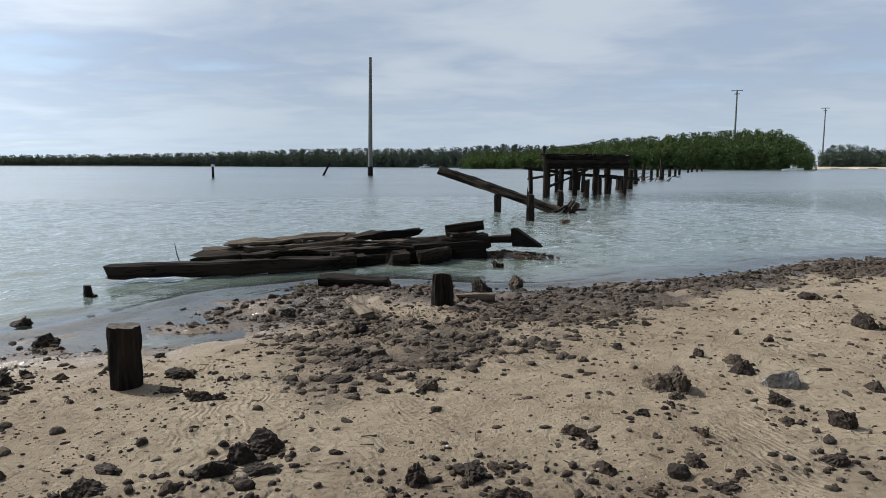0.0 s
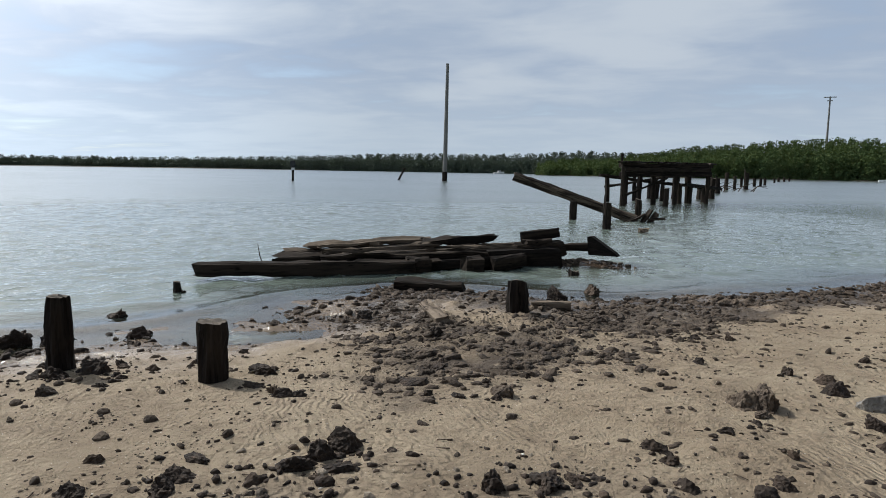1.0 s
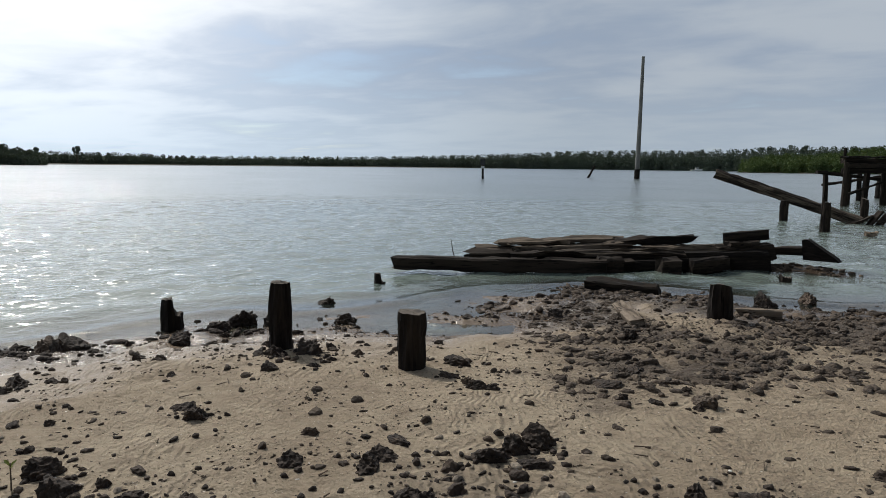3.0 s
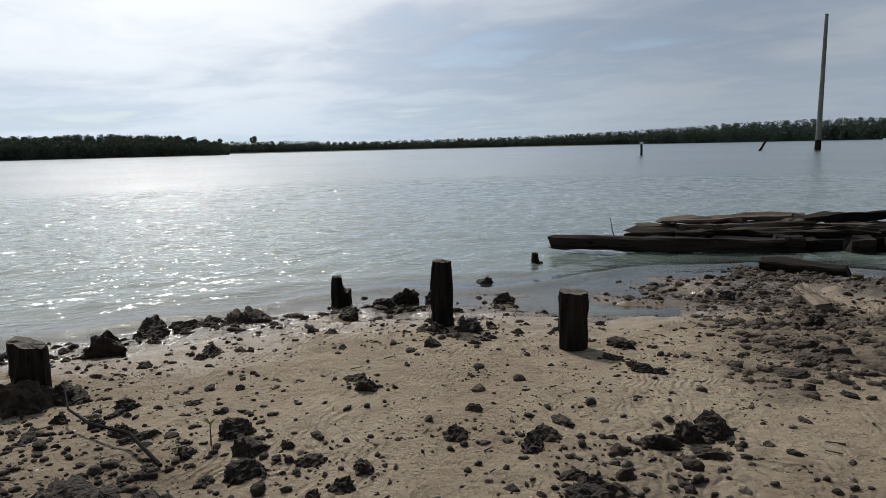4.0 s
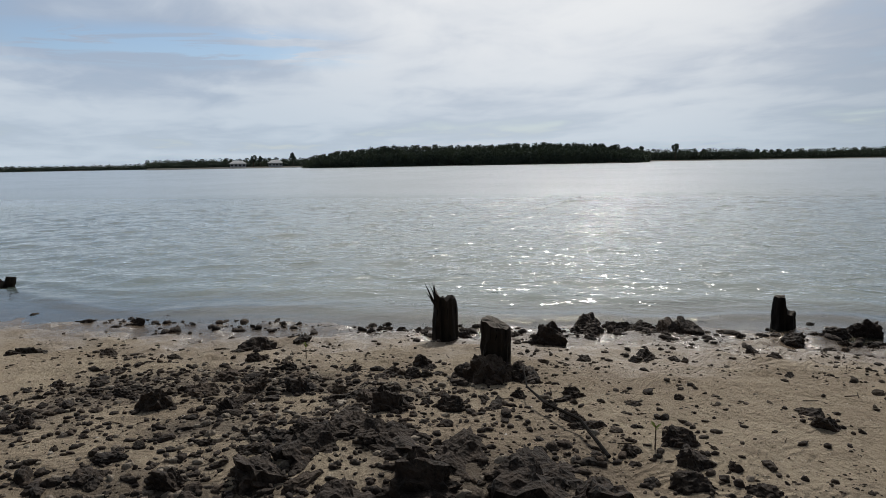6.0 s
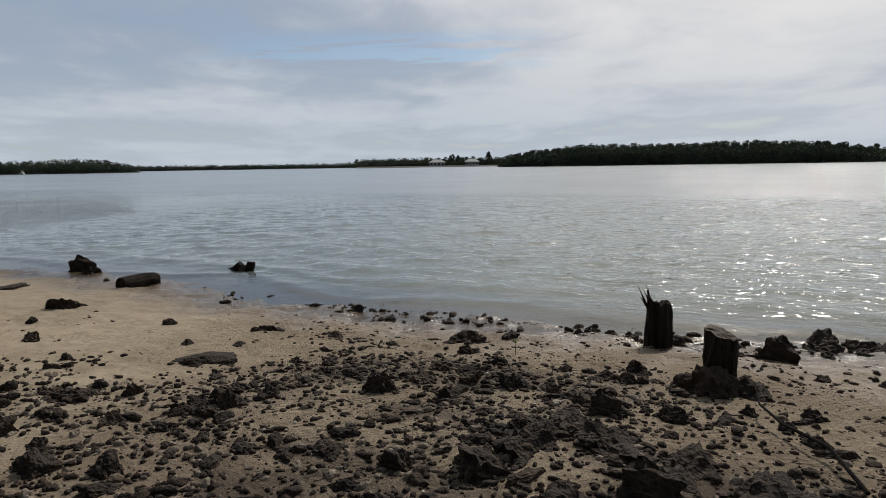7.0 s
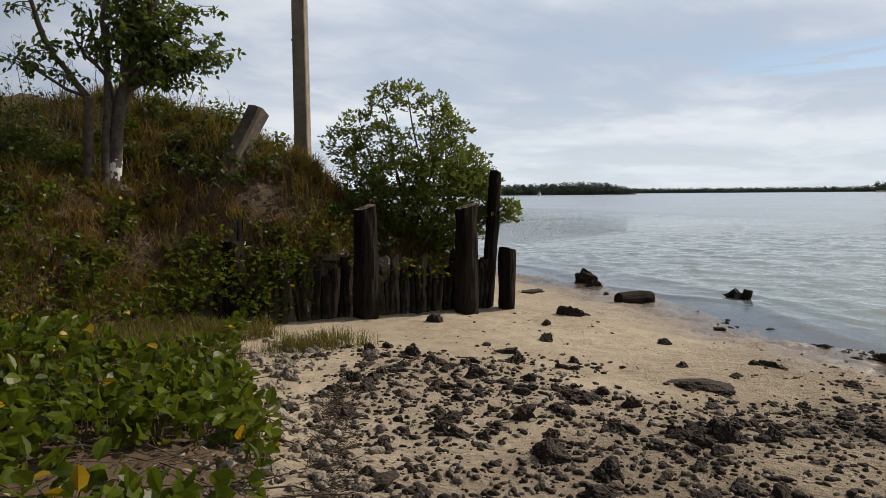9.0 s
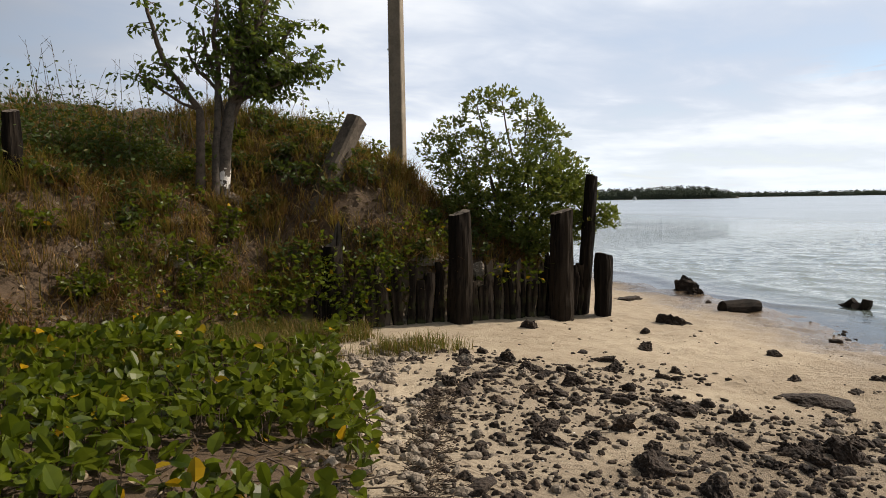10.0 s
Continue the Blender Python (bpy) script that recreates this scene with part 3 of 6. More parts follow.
def timber(length, w, h, seed, n=14, rough=0.012, ends=0.05, taper=1.0):
    """A sawn beam along x from 0, with worn, uneven edges and ragged ends."""
    g = rnd(seed)
    b = min(w, h) * 0.14
    prof = [(-w / 2 + b, -h / 2), (w / 2 - b, -h / 2), (w / 2, -h / 2 + b), (w / 2, h / 2 - b), (w / 2 - b, h / 2), (0, h / 2 + b * 0.1), (-w / 2 + b, h / 2), (-w / 2, h / 2 - b), (-w / 2, -h / 2 + b)]
    verts, faces = [], []
    m = len(prof)
    pa, pb, pc = g.uniform(0, 6.3), g.uniform(0, 6.3), g.uniform(0, 6.3)
    worn = [g.uniform(-1, 1) * rough for _ in prof]
    for k in range(n + 1):
        t = k / n
        s = 1 + (taper - 1) * t
        oy = rough * 0.9 * math.sin(length * t * 1.1 + pa)
        oz = rough * 0.9 * math.sin(length * t * 0.9 + pb)
        for i, (y, z) in enumerate(prof):
            x = length * t + (g.uniform(-1, 1) * ends if k in (0, n) else 0.0)
            bite = rough * 1.5 * noise.fractal(Vector((length * t * 2.2, y * 9, z * 9 + seed * 2.3)), 1.0, 2.0, 3)
            nick = g.uniform(0.3, 1.0) * rough * (2.2 if g.random() < 0.16 else 0.2)
            verts.append((x, (y * s) * (1 - nick / w) + bite * (1 if y > 0 else -1) + oy + worn[i] * 0.4 * math.sin(length * t * 2.3 + i + pc), (z * s) * (1 - nick / h) + bite * (1 if z > 0 else -1) + oz + worn[i] * 0.4 * math.sin(length * t * 2.9 + i)))
    for k in range(n):
        for i in range(m):
            j = (i + 1) % m
            faces.append((k * m + i, (k + 1) * m + i, (k + 1) * m + j, k * m + j))
    faces += [tuple(range(m)), tuple(range((n + 1) * m - 1, n * m - 1, -1))]
    return verts, faces


def span(a, b, roll=0.0):
    """The pose that lays local x from a towards b."""
    a, b = Vector(a), Vector(b)
    d = b - a
    return Matrix.Translation(a) @ Matrix.Rotation(math.atan2(d.y, d.x), 4, "Z") @ Matrix.Rotation(-math.atan2(d.z, math.hypot(d.x, d.y)), 4, "Y") @ Matrix.Rotation(radians(roll), 4, "X")


def beam(name, a, b, w, h, mat, parent=None, seed=1, roll=0.0, label="", rough=0.012, ends=0.05, taper=1.0, n=0):
    length = (Vector(b) - Vector(a)).length
    v, f = timber(length, w, h, seed, n or max(6, int(length / 0.25)), rough, ends, taper)
    return part(name, mesh(name, v, f, mat), parent, span(a, b, roll), label)


def tube(points, radii, n=6):
    """A bent tapering branch."""
    verts, faces = [], []
    pts = [Vector(p) for p in points]
    for k, p in enumerate(pts):
        d = (pts[min(k + 1, len(pts) - 1)] - pts[max(k - 1, 0)]).normalized()
        u = d.orthogonal().normalized()
        w = d.cross(u)
        for i in range(n):
            a = 2 * math.pi * i / n
            verts.append(p + (u * math.cos(a) + w * math.sin(a)) * radii[k])
    for k in range(len(pts) - 1):
        for i in range(n):
            j = (i + 1) % n
            faces.append((k * n + i, k * n + j, (k + 1) * n + j, (k + 1) * n + i))
    faces.append(tuple(range((len(pts) - 1) * n, len(pts) * n)))
    return verts, faces


class Pile:
    """Gathers many small meshes into one."""

    def __init__(self):
        self.v, self.f, self.count = [], [], 0

    def add(self, verts, faces):
        self.v.append(np.asarray([tuple(p) for p in verts], float) if not isinstance(verts, np.ndarray) else verts)
        self.f += [tuple(i + self.count for i in q) for q in faces]
        self.count += len(verts)

    def mesh(self, name, mat, smooth_faces=False):
        return mesh(name, np.concatenate(self.v).tolist(), self.f, mat, smooth_faces=smooth_faces)


def ico(sub):
    bm = bmesh.new()
    bmesh.ops.create_icosphere(bm, subdivisions=sub, radius=1.0)
    v = np.array([tuple(p.co) for p in bm.verts])
    f = [tuple(p.index for p in q.verts) for q in bm.faces]
    bm.free()
    return v, f


ICO = {k: ico(k) for k in (1, 2, 3, 4)}

# ---- far shores ----
def woods(name, skyline, dist, rows, step, mat, label, seed, leaf=0.90, deep=9.0, crown=2.6, per=100):
    """A belt of trees whose canopy follows (yaw, elevation): crowns of many small leaf sprays round a shaded inside."""
    gg = np.random.RandomState(seed)
    order = np.argsort([p[0] for p in skyline])
    ys, us = np.array([p[0] for p in skyline], float)[order], np.array([p[1] for p in skyline], float)[order]
    ds = np.array(dist, float)[order] if isinstance(dist, list) else np.full(len(ys), float(dist))
    a, b = ys[0], ys[-1]
    cx, cy, cz, cr = [], [], [], []
    for r in range(rows):
        yaw = a
        while yaw < b:
            d = np.interp(yaw, ys, ds) + r * deep + gg.uniform(-3, 3)
            top = 1.95 + math.tan(radians(np.interp(yaw, ys, us))) * d
            top *= (0.55 + 0.45 * (r + 1) / rows) * (1 + gg.uniform(-0.08, 0.03))
            rad = crown * gg.uniform(0.6, 1.25)
            z = top - rad * 0.75
            while z > -rad * 0.2:
                cx.append(-math.sin(radians(yaw)) * d + gg.uniform(-1, 1) * crown * 0.7)
                cy.append(math.cos(radians(yaw)) * d + gg.uniform(-1, 1) * crown * 0.7)
                cz.append(z)
                cr.append(rad)
                z -= rad * gg.uniform(0.8, 1.3)
            yaw += step * gg.uniform(0.6, 1.4)
    n = len(cx)
    c = np.repeat(np.stack([cx, cy, cz], 1), per, 0)
    rad = np.repeat(np.array(cr), per)
    u = gg.normal(size=(n * per, 3))
    u /= np.linalg.norm(u, axis=1)[:, None]
    p = c + u * (rad * gg.uniform(0.55, 1.08, n * per))[:, None] * np.array([1, 1, 0.8])
    p[:, 2] = np.maximum(p[:, 2], 0.1)
    e1 = gg.normal(size=(n * per, 3))
    e1 /= np.linalg.norm(e1, axis=1)[:, None]
    e2 = np.cross(e1, u * 0.8 + gg.normal(size=(n * per, 3)) * 0.5)
    e2 /= np.linalg.norm(e2, axis=1)[:, None] + 1e-6
    h = (leaf * gg.uniform(0.5, 1.2, n * per) * 0.5)[:, None]
    v = np.stack([p - e1 * h, p + e2 * h * 0.7, p + e1 * h, p - e2 * h * 0.7], 1).reshape(-1, 3)
    heap = Pile()
    heap.add(v, [(i, i + 1, i + 2, i + 3) for i in range(0, len(v), 4)])
    m = 70
    core, sheets = [], []
    for i in range(m + 1):
        yaw = a + (b - a) * i / m
        d = float(np.interp(yaw, ys, ds)) + deep * 0.7
        top = (1.95 + math.tan(radians(float(np.interp(yaw, ys, us)))) * d)
        for dd, z in ((0, 0.0), (0.4, top * 0.35), (deep * rows, top * 0.70), (deep * rows + 20, 0.0)):
            core.append((-math.sin(radians(yaw)) * (d + dd), math.cos(radians(yaw)) * (d + dd), z))
    for i in range(m):
        sheets += [(i * 4 + k, i * 4 + k + 1, i * 4 + k + 5, i * 4 + k + 4) for k in range(3)]
    heap.add(core, sheets)
    return tagged(new(name, heap.mesh(name, mat)), label, "mangrove woods", kind="stuff")


def shore_strip(name, yaw_a, yaw_b, dist, rise, mat, label):
    """Low ground under a far wood, sloping up out of the water."""
    verts, faces = [], []
    n = 40
    for i in range(n + 1):
        yaw = yaw_a + (yaw_b - yaw_a) * i / n
        w = 1 + 0.012 * math.sin(i * 1.7) + 0.008 * math.sin(i * 0.63)
        for d, z in ((dist * w - 3, -0.6), (dist * w, rise * 0.5), (dist * w + 8, rise), (dist * w + 140, rise + 1)):
            verts.append((-math.sin(radians(yaw)) * d, math.cos(radians(yaw)) * d, z))
    for i in range(n):
        for k in range(3):
            faces.append((i * 4 + k, i * 4 + k + 1, i * 4 + k + 5, i * 4 + k + 4))
    return tagged(new(name, mesh(name, verts, faces, mat)), label, "shore", kind="structure")


MUDBANK = make_plain("dark_mudbank", (0.03, 0.028, 0.02), (0.06, 0.052, 0.038), 0.2, 0.9)
FARSAND = make_plain("far_sand", (0.40, 0.33, 0.24), (0.52, 0.44, 0.33), 0.1, 0.9)
far_line = [(97, 0.58), (92, 0.62), (85, 0.64), (75, 0.7), (57, 0.78), (52.3, 0.78), (48.4, 0.58), (41.3, 0.6), (32.1, 0.7), (25, 0.9), (18.4, 1.23), (14.1, 1.31), (10, 1.33), (4.9, 1.40), (0.2, 1.72), (-4, 1.6), (-9, 1.6)]
woods("far_woods", far_line, [680, 680, 680, 680, 620, 600, 600, 600, 590, 570, 540, 520, 500, 470, 440, 430, 430], 3, 0.27, HAZEDWOODS, "dark green line of distant mangrove woods", 1)
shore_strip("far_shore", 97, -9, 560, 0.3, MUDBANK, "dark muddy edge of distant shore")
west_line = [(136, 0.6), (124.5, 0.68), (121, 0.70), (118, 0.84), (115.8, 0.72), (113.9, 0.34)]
woods("headland_woods", west_line, 480, 3, 0.27, HAZEDWOODS, "dark wooded headland beyond the bay", 2)
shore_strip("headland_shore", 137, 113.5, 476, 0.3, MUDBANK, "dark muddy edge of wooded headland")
woods("horizon_woods", [(114.5, 0.32), (110, 0.27), (98.8, 0.27), (94, 0.46), (89.5, 0.38), (86, 0.42)], 760, 2, 0.24, HAZEDWOODS, "thin dark line of woods along horizon", 3)
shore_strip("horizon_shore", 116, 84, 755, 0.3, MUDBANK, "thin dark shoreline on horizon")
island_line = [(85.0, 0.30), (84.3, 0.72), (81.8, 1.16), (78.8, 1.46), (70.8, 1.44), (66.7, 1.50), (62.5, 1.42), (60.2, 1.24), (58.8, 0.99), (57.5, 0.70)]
woods("island_woods", island_line, 420, 4, 0.34, HAZEDWOODS, "dense dark mangrove island in the bay", 4, 1.25)
shore_strip("island_shore", 85.1, 57.4, 416, 0.3, MUDBANK, "dark muddy edge of mangrove island")
right_line = [(3.7, 0.75), (3.0, 1.0), (0.2, 1.12), (-2.6, 1.25), (-4.4, 1.62), (-7.9, 2.10), (-11, 2.25), (-13.9, 2.55), (-17.2, 2.70), (-19.5, 2.80), (-21.2, 2.35), (-22.2, 1.35)]
woods("mangrove_woods", right_line, 335, 6, 0.34, NEARWOODS, "green mangrove wood along near shore", 5, 0.85, deep=6.0, crown=2.3)
shore_strip("mangrove_shore", 3.8, -22.4, 331, 0.3, MUDBANK, "dark muddy edge of green mangroves")
woods("east_woods", [(-22.9, 1.15), (-24, 1.52), (-24.7, 1.65), (-25.7, 1.42), (-26.6, 1.2), (-34, 1.3), (-44, 1.5)], 560, 3, 0.27, HAZEDWOODS, "dark trees behind distant sand beach", 6)
shore_strip("east_shore", -22.0, -45, 545, 1.2, FARSAND, "pale sand beach on distant shore")


def at_yaw(yaw, d, z=0.0):
    return Vector((-math.sin(radians(yaw)) * d, math.cos(radians(yaw)) * d, z))


def lone_tree(yaw, d, top, spread, seed, label):
    g = rnd(seed)
    base = at_yaw(yaw, d, 0.5)
    root = holder("distant_tree", Matrix.Translation(base), label, "tree")
    v, f = tube([(0, 0, 0), (0.1, 0, top * 0.5), (0, 0.1, top * 0.95)], [0.35, 0.28, 0.1])
    part("trunk", mesh("trunk", v, f, DARKBARK), root)
    heap = Pile()
    v0, f0 = ICO[1]
    for _ in range(16):
        a, r = g.uniform(0, 6.3), g.uniform(0, spread)
        k = 1 + (hash2(np.round(v0[:, 0] * 3), np.round(v0[:, 1] * 3), g.random() * 50) - 0.5) * 0.8
        heap.add(v0 * k[:, None] * g.uniform(0.7, 1.5) + np.array([math.cos(a) * r, math.sin(a) * r, top * g.uniform(0.55, 1.0)]), f0)
    part("crown", heap.mesh("crown", HAZEDWOODS), root)


lone_tree(55.2, 590, 13.0, 2.2, 3, "tall dark lone tree above distant woods")
lone_tree(57.75, 590, 11.0, 0.8, 4, "thin dark lone tree above distant woods")
lone_tree(86.0, 655, 12.5, 2.0, 5, "dark palm-like tree beside far white house")
lone_tree(89.1, 655, 10.5, 2.6, 6, "dark rounded tree beside far white house")
lone_tree(88.6, 655, 9.5, 2.6, 7, "dark rounded tree between far white houses")

# ---- posts, masts and boats out in the bay ----
def cylinder(r0, r1, z0, z1, n=12):
    return tube([(0, 0, z0), (0, 0, (z0 + z1) / 2), (0, 0, z1)], [r0, (r0 + r1) / 2, r1], n)


def bay_pole():
    root = holder("utility_pole", Matrix.Translation(at_yaw(11.62, 122)) @ pose(0, 0, 0, 0, 0.6, 0), "tall bare grey concrete pole standing in the bay", "pole")
    v, f = cylinder(0.43, 0.25, -2, 20.3, 10)
    part("shaft", mesh("shaft", v, f, FARPOLE), root)
    v, f = cylinder(0.46, 0.45, -2, 1.6, 10)
    part("water_stain", mesh("water_stain", v, f, PILE), root, label="dark waterline band")


def mast(yaw, d, top, label):
    root = holder("transmission_mast", Matrix.Translation(at_yaw(yaw, d)), label, "mast", "masts over the woods")
    v, f = cylinder(0.75, 0.38, 0, top, 8)
    part("shaft", mesh("shaft", v, f, FARPOLE), root)
    m = Matrix.Rotation(radians(yaw), 4, "Z")
    for z, w in ((top - 0.4, 3.0), (top - 2.2, 1.3)):
        v, f = timber(2 * w, 0.5, 0.5, 3, 4, 0.0, 0.0)
        part("crossarm", mesh("crossarm", v, f, STEEL), root, m @ Matrix.Translation((-w, 0, z)))


def marker():
    root = holder("channel_marker", Matrix.Translation(at_yaw(24.05, 104)), "dark channel marker post with small signboard in the bay", "channel marker")
    v, f, s = piling(0.16, 2.9, 5, "flat", 0.9, 2.0)
    part("post", mesh("post", v, f, PILE, ENDGRAIN, slots=s), root)
    m = Matrix.Rotation(radians(24), 4, "Z")
    v, f = timber(0.75, 0.06, 0.85, 2, 3, 0.0, 0.0)
    part("signboard", mesh("signboard", v, f, DARKGLASS), root, m @ Matrix.Translation((-0.375, -0.2, 2.5)))
    v, f = timber(0.5, 0.06, 0.35, 2, 3, 0.0, 0.0)
    part("plate", mesh("plate", v, f, WHITE), root, m @ Matrix.Translation((-0.25, -0.26, 1.75)), "small white plate")


def boat(yaw, d, length, label, turn):
    root = holder("motor_boat", Matrix.Translation(at_yaw(yaw, d)) @ Matrix.Rotation(radians(turn), 4, "Z"), label, "boat")
    L, w = length, length * 0.16
    verts, faces = [], []
    for k in range(9):
        t = k / 8
        b = w * (1 - max(0, (t - 0.55) / 0.45) ** 2)
        z1 = 0.75 + 0.45 * t * t
        verts += [(L * (t - 0.5), -b, z1), (L * (t - 0.5), -b * 0.7, -0.3), (L * (t - 0.5), b * 0.7, -0.3), (L * (t - 0.5), b, z1)]
    for k in range(8):
        for i in range(3):
            faces.append((k * 4 + i, k * 4 + i + 1, k * 4 + i + 5, k * 4 + i + 4))
        faces.append((k * 4 + 3, k * 4, k * 4 + 4, k * 4 + 7))
    faces.append((0, 3, 2, 1))
    part("hull", mesh("hull", verts, faces, WHITE), root)
    v, f = timber(L * 0.28, w * 1.2, 0.9, 4, 4, 0.0, 0.0, 0.8)
    part("cabin", mesh("cabin", v, f, WHITE), root, Matrix.Translation((-0.1 * L, 0, 1.35)))
    v, f = timber(L * 0.24, w * 1.24, 0.32, 4, 4, 0.0, 0.0, 0.8)
    part("window", mesh("window", v, f, DARKGLASS), root, Matrix.Translation((-0.07 * L, 0, 1.5)))
    v, f = timber(L * 0.34, w * 1.4, 0.1, 4, 4, 0.0, 0.0)
    part("roof", mesh("roof", v, f, WHITE), root, Matrix.Translation((-0.14 * L, 0, 2.2)))
    for x in (-0.12, 0.17):
        for y in (-0.55, 0.55):
            v, f = cylinder(0.05, 0.05, 0.8, 2.2, 6)
            part("roof_post", mesh("roof_post", v, f, STEEL), root, Matrix.Translation((x * L, y * w, 0)))


def house(yaw, d, w, h, seed, label):
    root = holder("waterfront_house", Matrix.Translation(at_yaw(yaw, d, 0.8)) @ Matrix.Rotation(radians(yaw), 4, "Z"), label, "house", "far houses")
    part("wall", mesh("wall", [(x, y, z) for x in (-w, w) for y in (-4, 4) for z in (0, h)], [(0, 1, 3, 2), (4, 6, 7, 5), (0, 4, 5, 1), (2, 3, 7, 6), (1, 5, 7, 3), (0, 2, 6, 4)], WHITE), root)
    part("roof", mesh("roof", [(-w - 1, -5, h), (w + 1, -5, h), (w + 1, 5, h), (-w - 1, 5, h), (-w * 0.5, 0, h + 2.6), (w * 0.5, 0, h + 2.6)], [(0, 1, 5, 4), (1, 2, 5), (2, 3, 4, 5), (3, 0, 4), (0, 3, 2, 1)], ROOFMAT), root)
    for k in range(4):
        x = -w * 0.75 + k * w * 0.5
        v, f = timber(w * 0.28, 0.12, 1.5, seed + k, 2, 0.0, 0.0)
        part("window", mesh("window", v, f, DARKGLASS), root, Matrix.Translation((x - w * 0.14, -4.08, h * 0.55)))


bay_pole()
mast(-17.2, 420, 43.5, "tall grey transmission mast with crossarm behind mangroves")
mast(-23.15, 600, 45.5, "grey transmission mast with crossarm on distant beach")
marker()
boat(7.1, 430, 6.5, "small white motor boat far out on the bay", 20)
boat(-21.3, 300, 7.6, "white cabin boat moored near green mangroves", -15)
boat(121.2, 430, 6.5, "small white boat below the wooded headland", 40)
house(90.3, 645, 7, 3.4, 1, "far white waterfront house with pale hipped roof")
house(87.4, 640, 6, 3.6, 2, "far white waterfront house with grey roof")


def lone_piling(x, y, r, h, top, label, mat=PILE, lean=(0, 0), seed=1, sunk=0.4, turn=0.0, taper=0.92, name="wood_piling", group="old pilings", lump=0.06):
    v, f, s = piling(r, h, seed, top, taper, sunk, lean=lean, lump=lump)
    z = max(height(x, y), -1.2) if sunk < 1 else 0.0
    ob = part(name, mesh(name, v, f, mat, ENDGRAIN, slots=s), None, pose(x, y, z, 0, 0, turn))
    if top == "splinter" and sunk < 1:
        splinters(r, h, seed, ob)
    return tagged(ob, label, "piling", group)


lone_piling(*at_yaw(15.45, 124)[:2], 0.22, 2.1, "slant", "short dark piling leaning over in the bay", lean=(0.55, 0.0), sunk=1.5, seed=4)

# ---- pilings on the beach ----
lone_piling(-3.07, 5.10, 0.142, 0.50, "flat", "dark round cut piling with pale weathered top in sand", seed=11, taper=0.82)
lone_piling(-4.59, 5.14, 0.125, 0.67, "flat", "tall dark piling with flat cut top ringed by rocks", seed=12, taper=0.80)
lone_piling(-0.87, 8.82, 0.137, 0.43, "slant", "dark weathered piling among mud clods", seed=13, taper=0.95)
lone_piling(-6.63, 5.58, 0.125, 0.37, "notch", "short dark piling broken to a step", seed=14, turn=50)
lone_piling(-7.27, 1.72, 0.14, 0.47, "splinter", "dark piling with splintered broken top", seed=15, turn=77)
lone_piling(-5.65, 1.70, 0.165, 0.43, "slant", "squat dark piling with rotten base and reef rocks", seed=16, taper=0.70, lump=0.16)
lone_piling(-6.24, 9.55, 0.10, 0.30, "notch", "small broken dark piling in shallow water", seed=17, turn=33)
lone_piling(-0.21, 13.3, 0.11, 0.22, "splinter", "tiny rotten stub in shallow water", seed=18)

# ---- timber posts of the bulkhead ----
def wall_post(x, y, r, h, top, label, seed, lean=(0, 0)):
    lone_piling(x, y, r, h, top, label, POSTWOOD, lean, seed, 0.4, 0, 0.95, "bulkhead_post", "bulkhead posts")


wall_post(-8.88, -6.36, 0.125, 0.90, "slant", "short weathered post with worn top on sand", 31)
wall_post(-8.79, -6.66, 0.095, 2.04, "slant", "tall dark leaning post at end of bulkhead", 32, (-0.055, 0.042))
wall_post(-8.21, -6.60, 0.165, 1.54, "slant", "stout weathered grey-brown bulkhead post", 33)
wall_post(-6.86, -7.28, 0.155, 1.50, "slant", "stout blackened bulkhead post", 34)
wall_post(-5.30, -8.12, 0.09, 0.56, "splinter", "short split grey post in weeds", 35)
wall_post(-5.42, -8.22, 0.14, 1.05, "splinter", "rotten blackened post overgrown by weeds", 37)
wall_post(-2.24, -10.05, 0.10, 3.06 - height(-2.24, -10.05), "slant", "dark weathered post standing in the bank", 36)

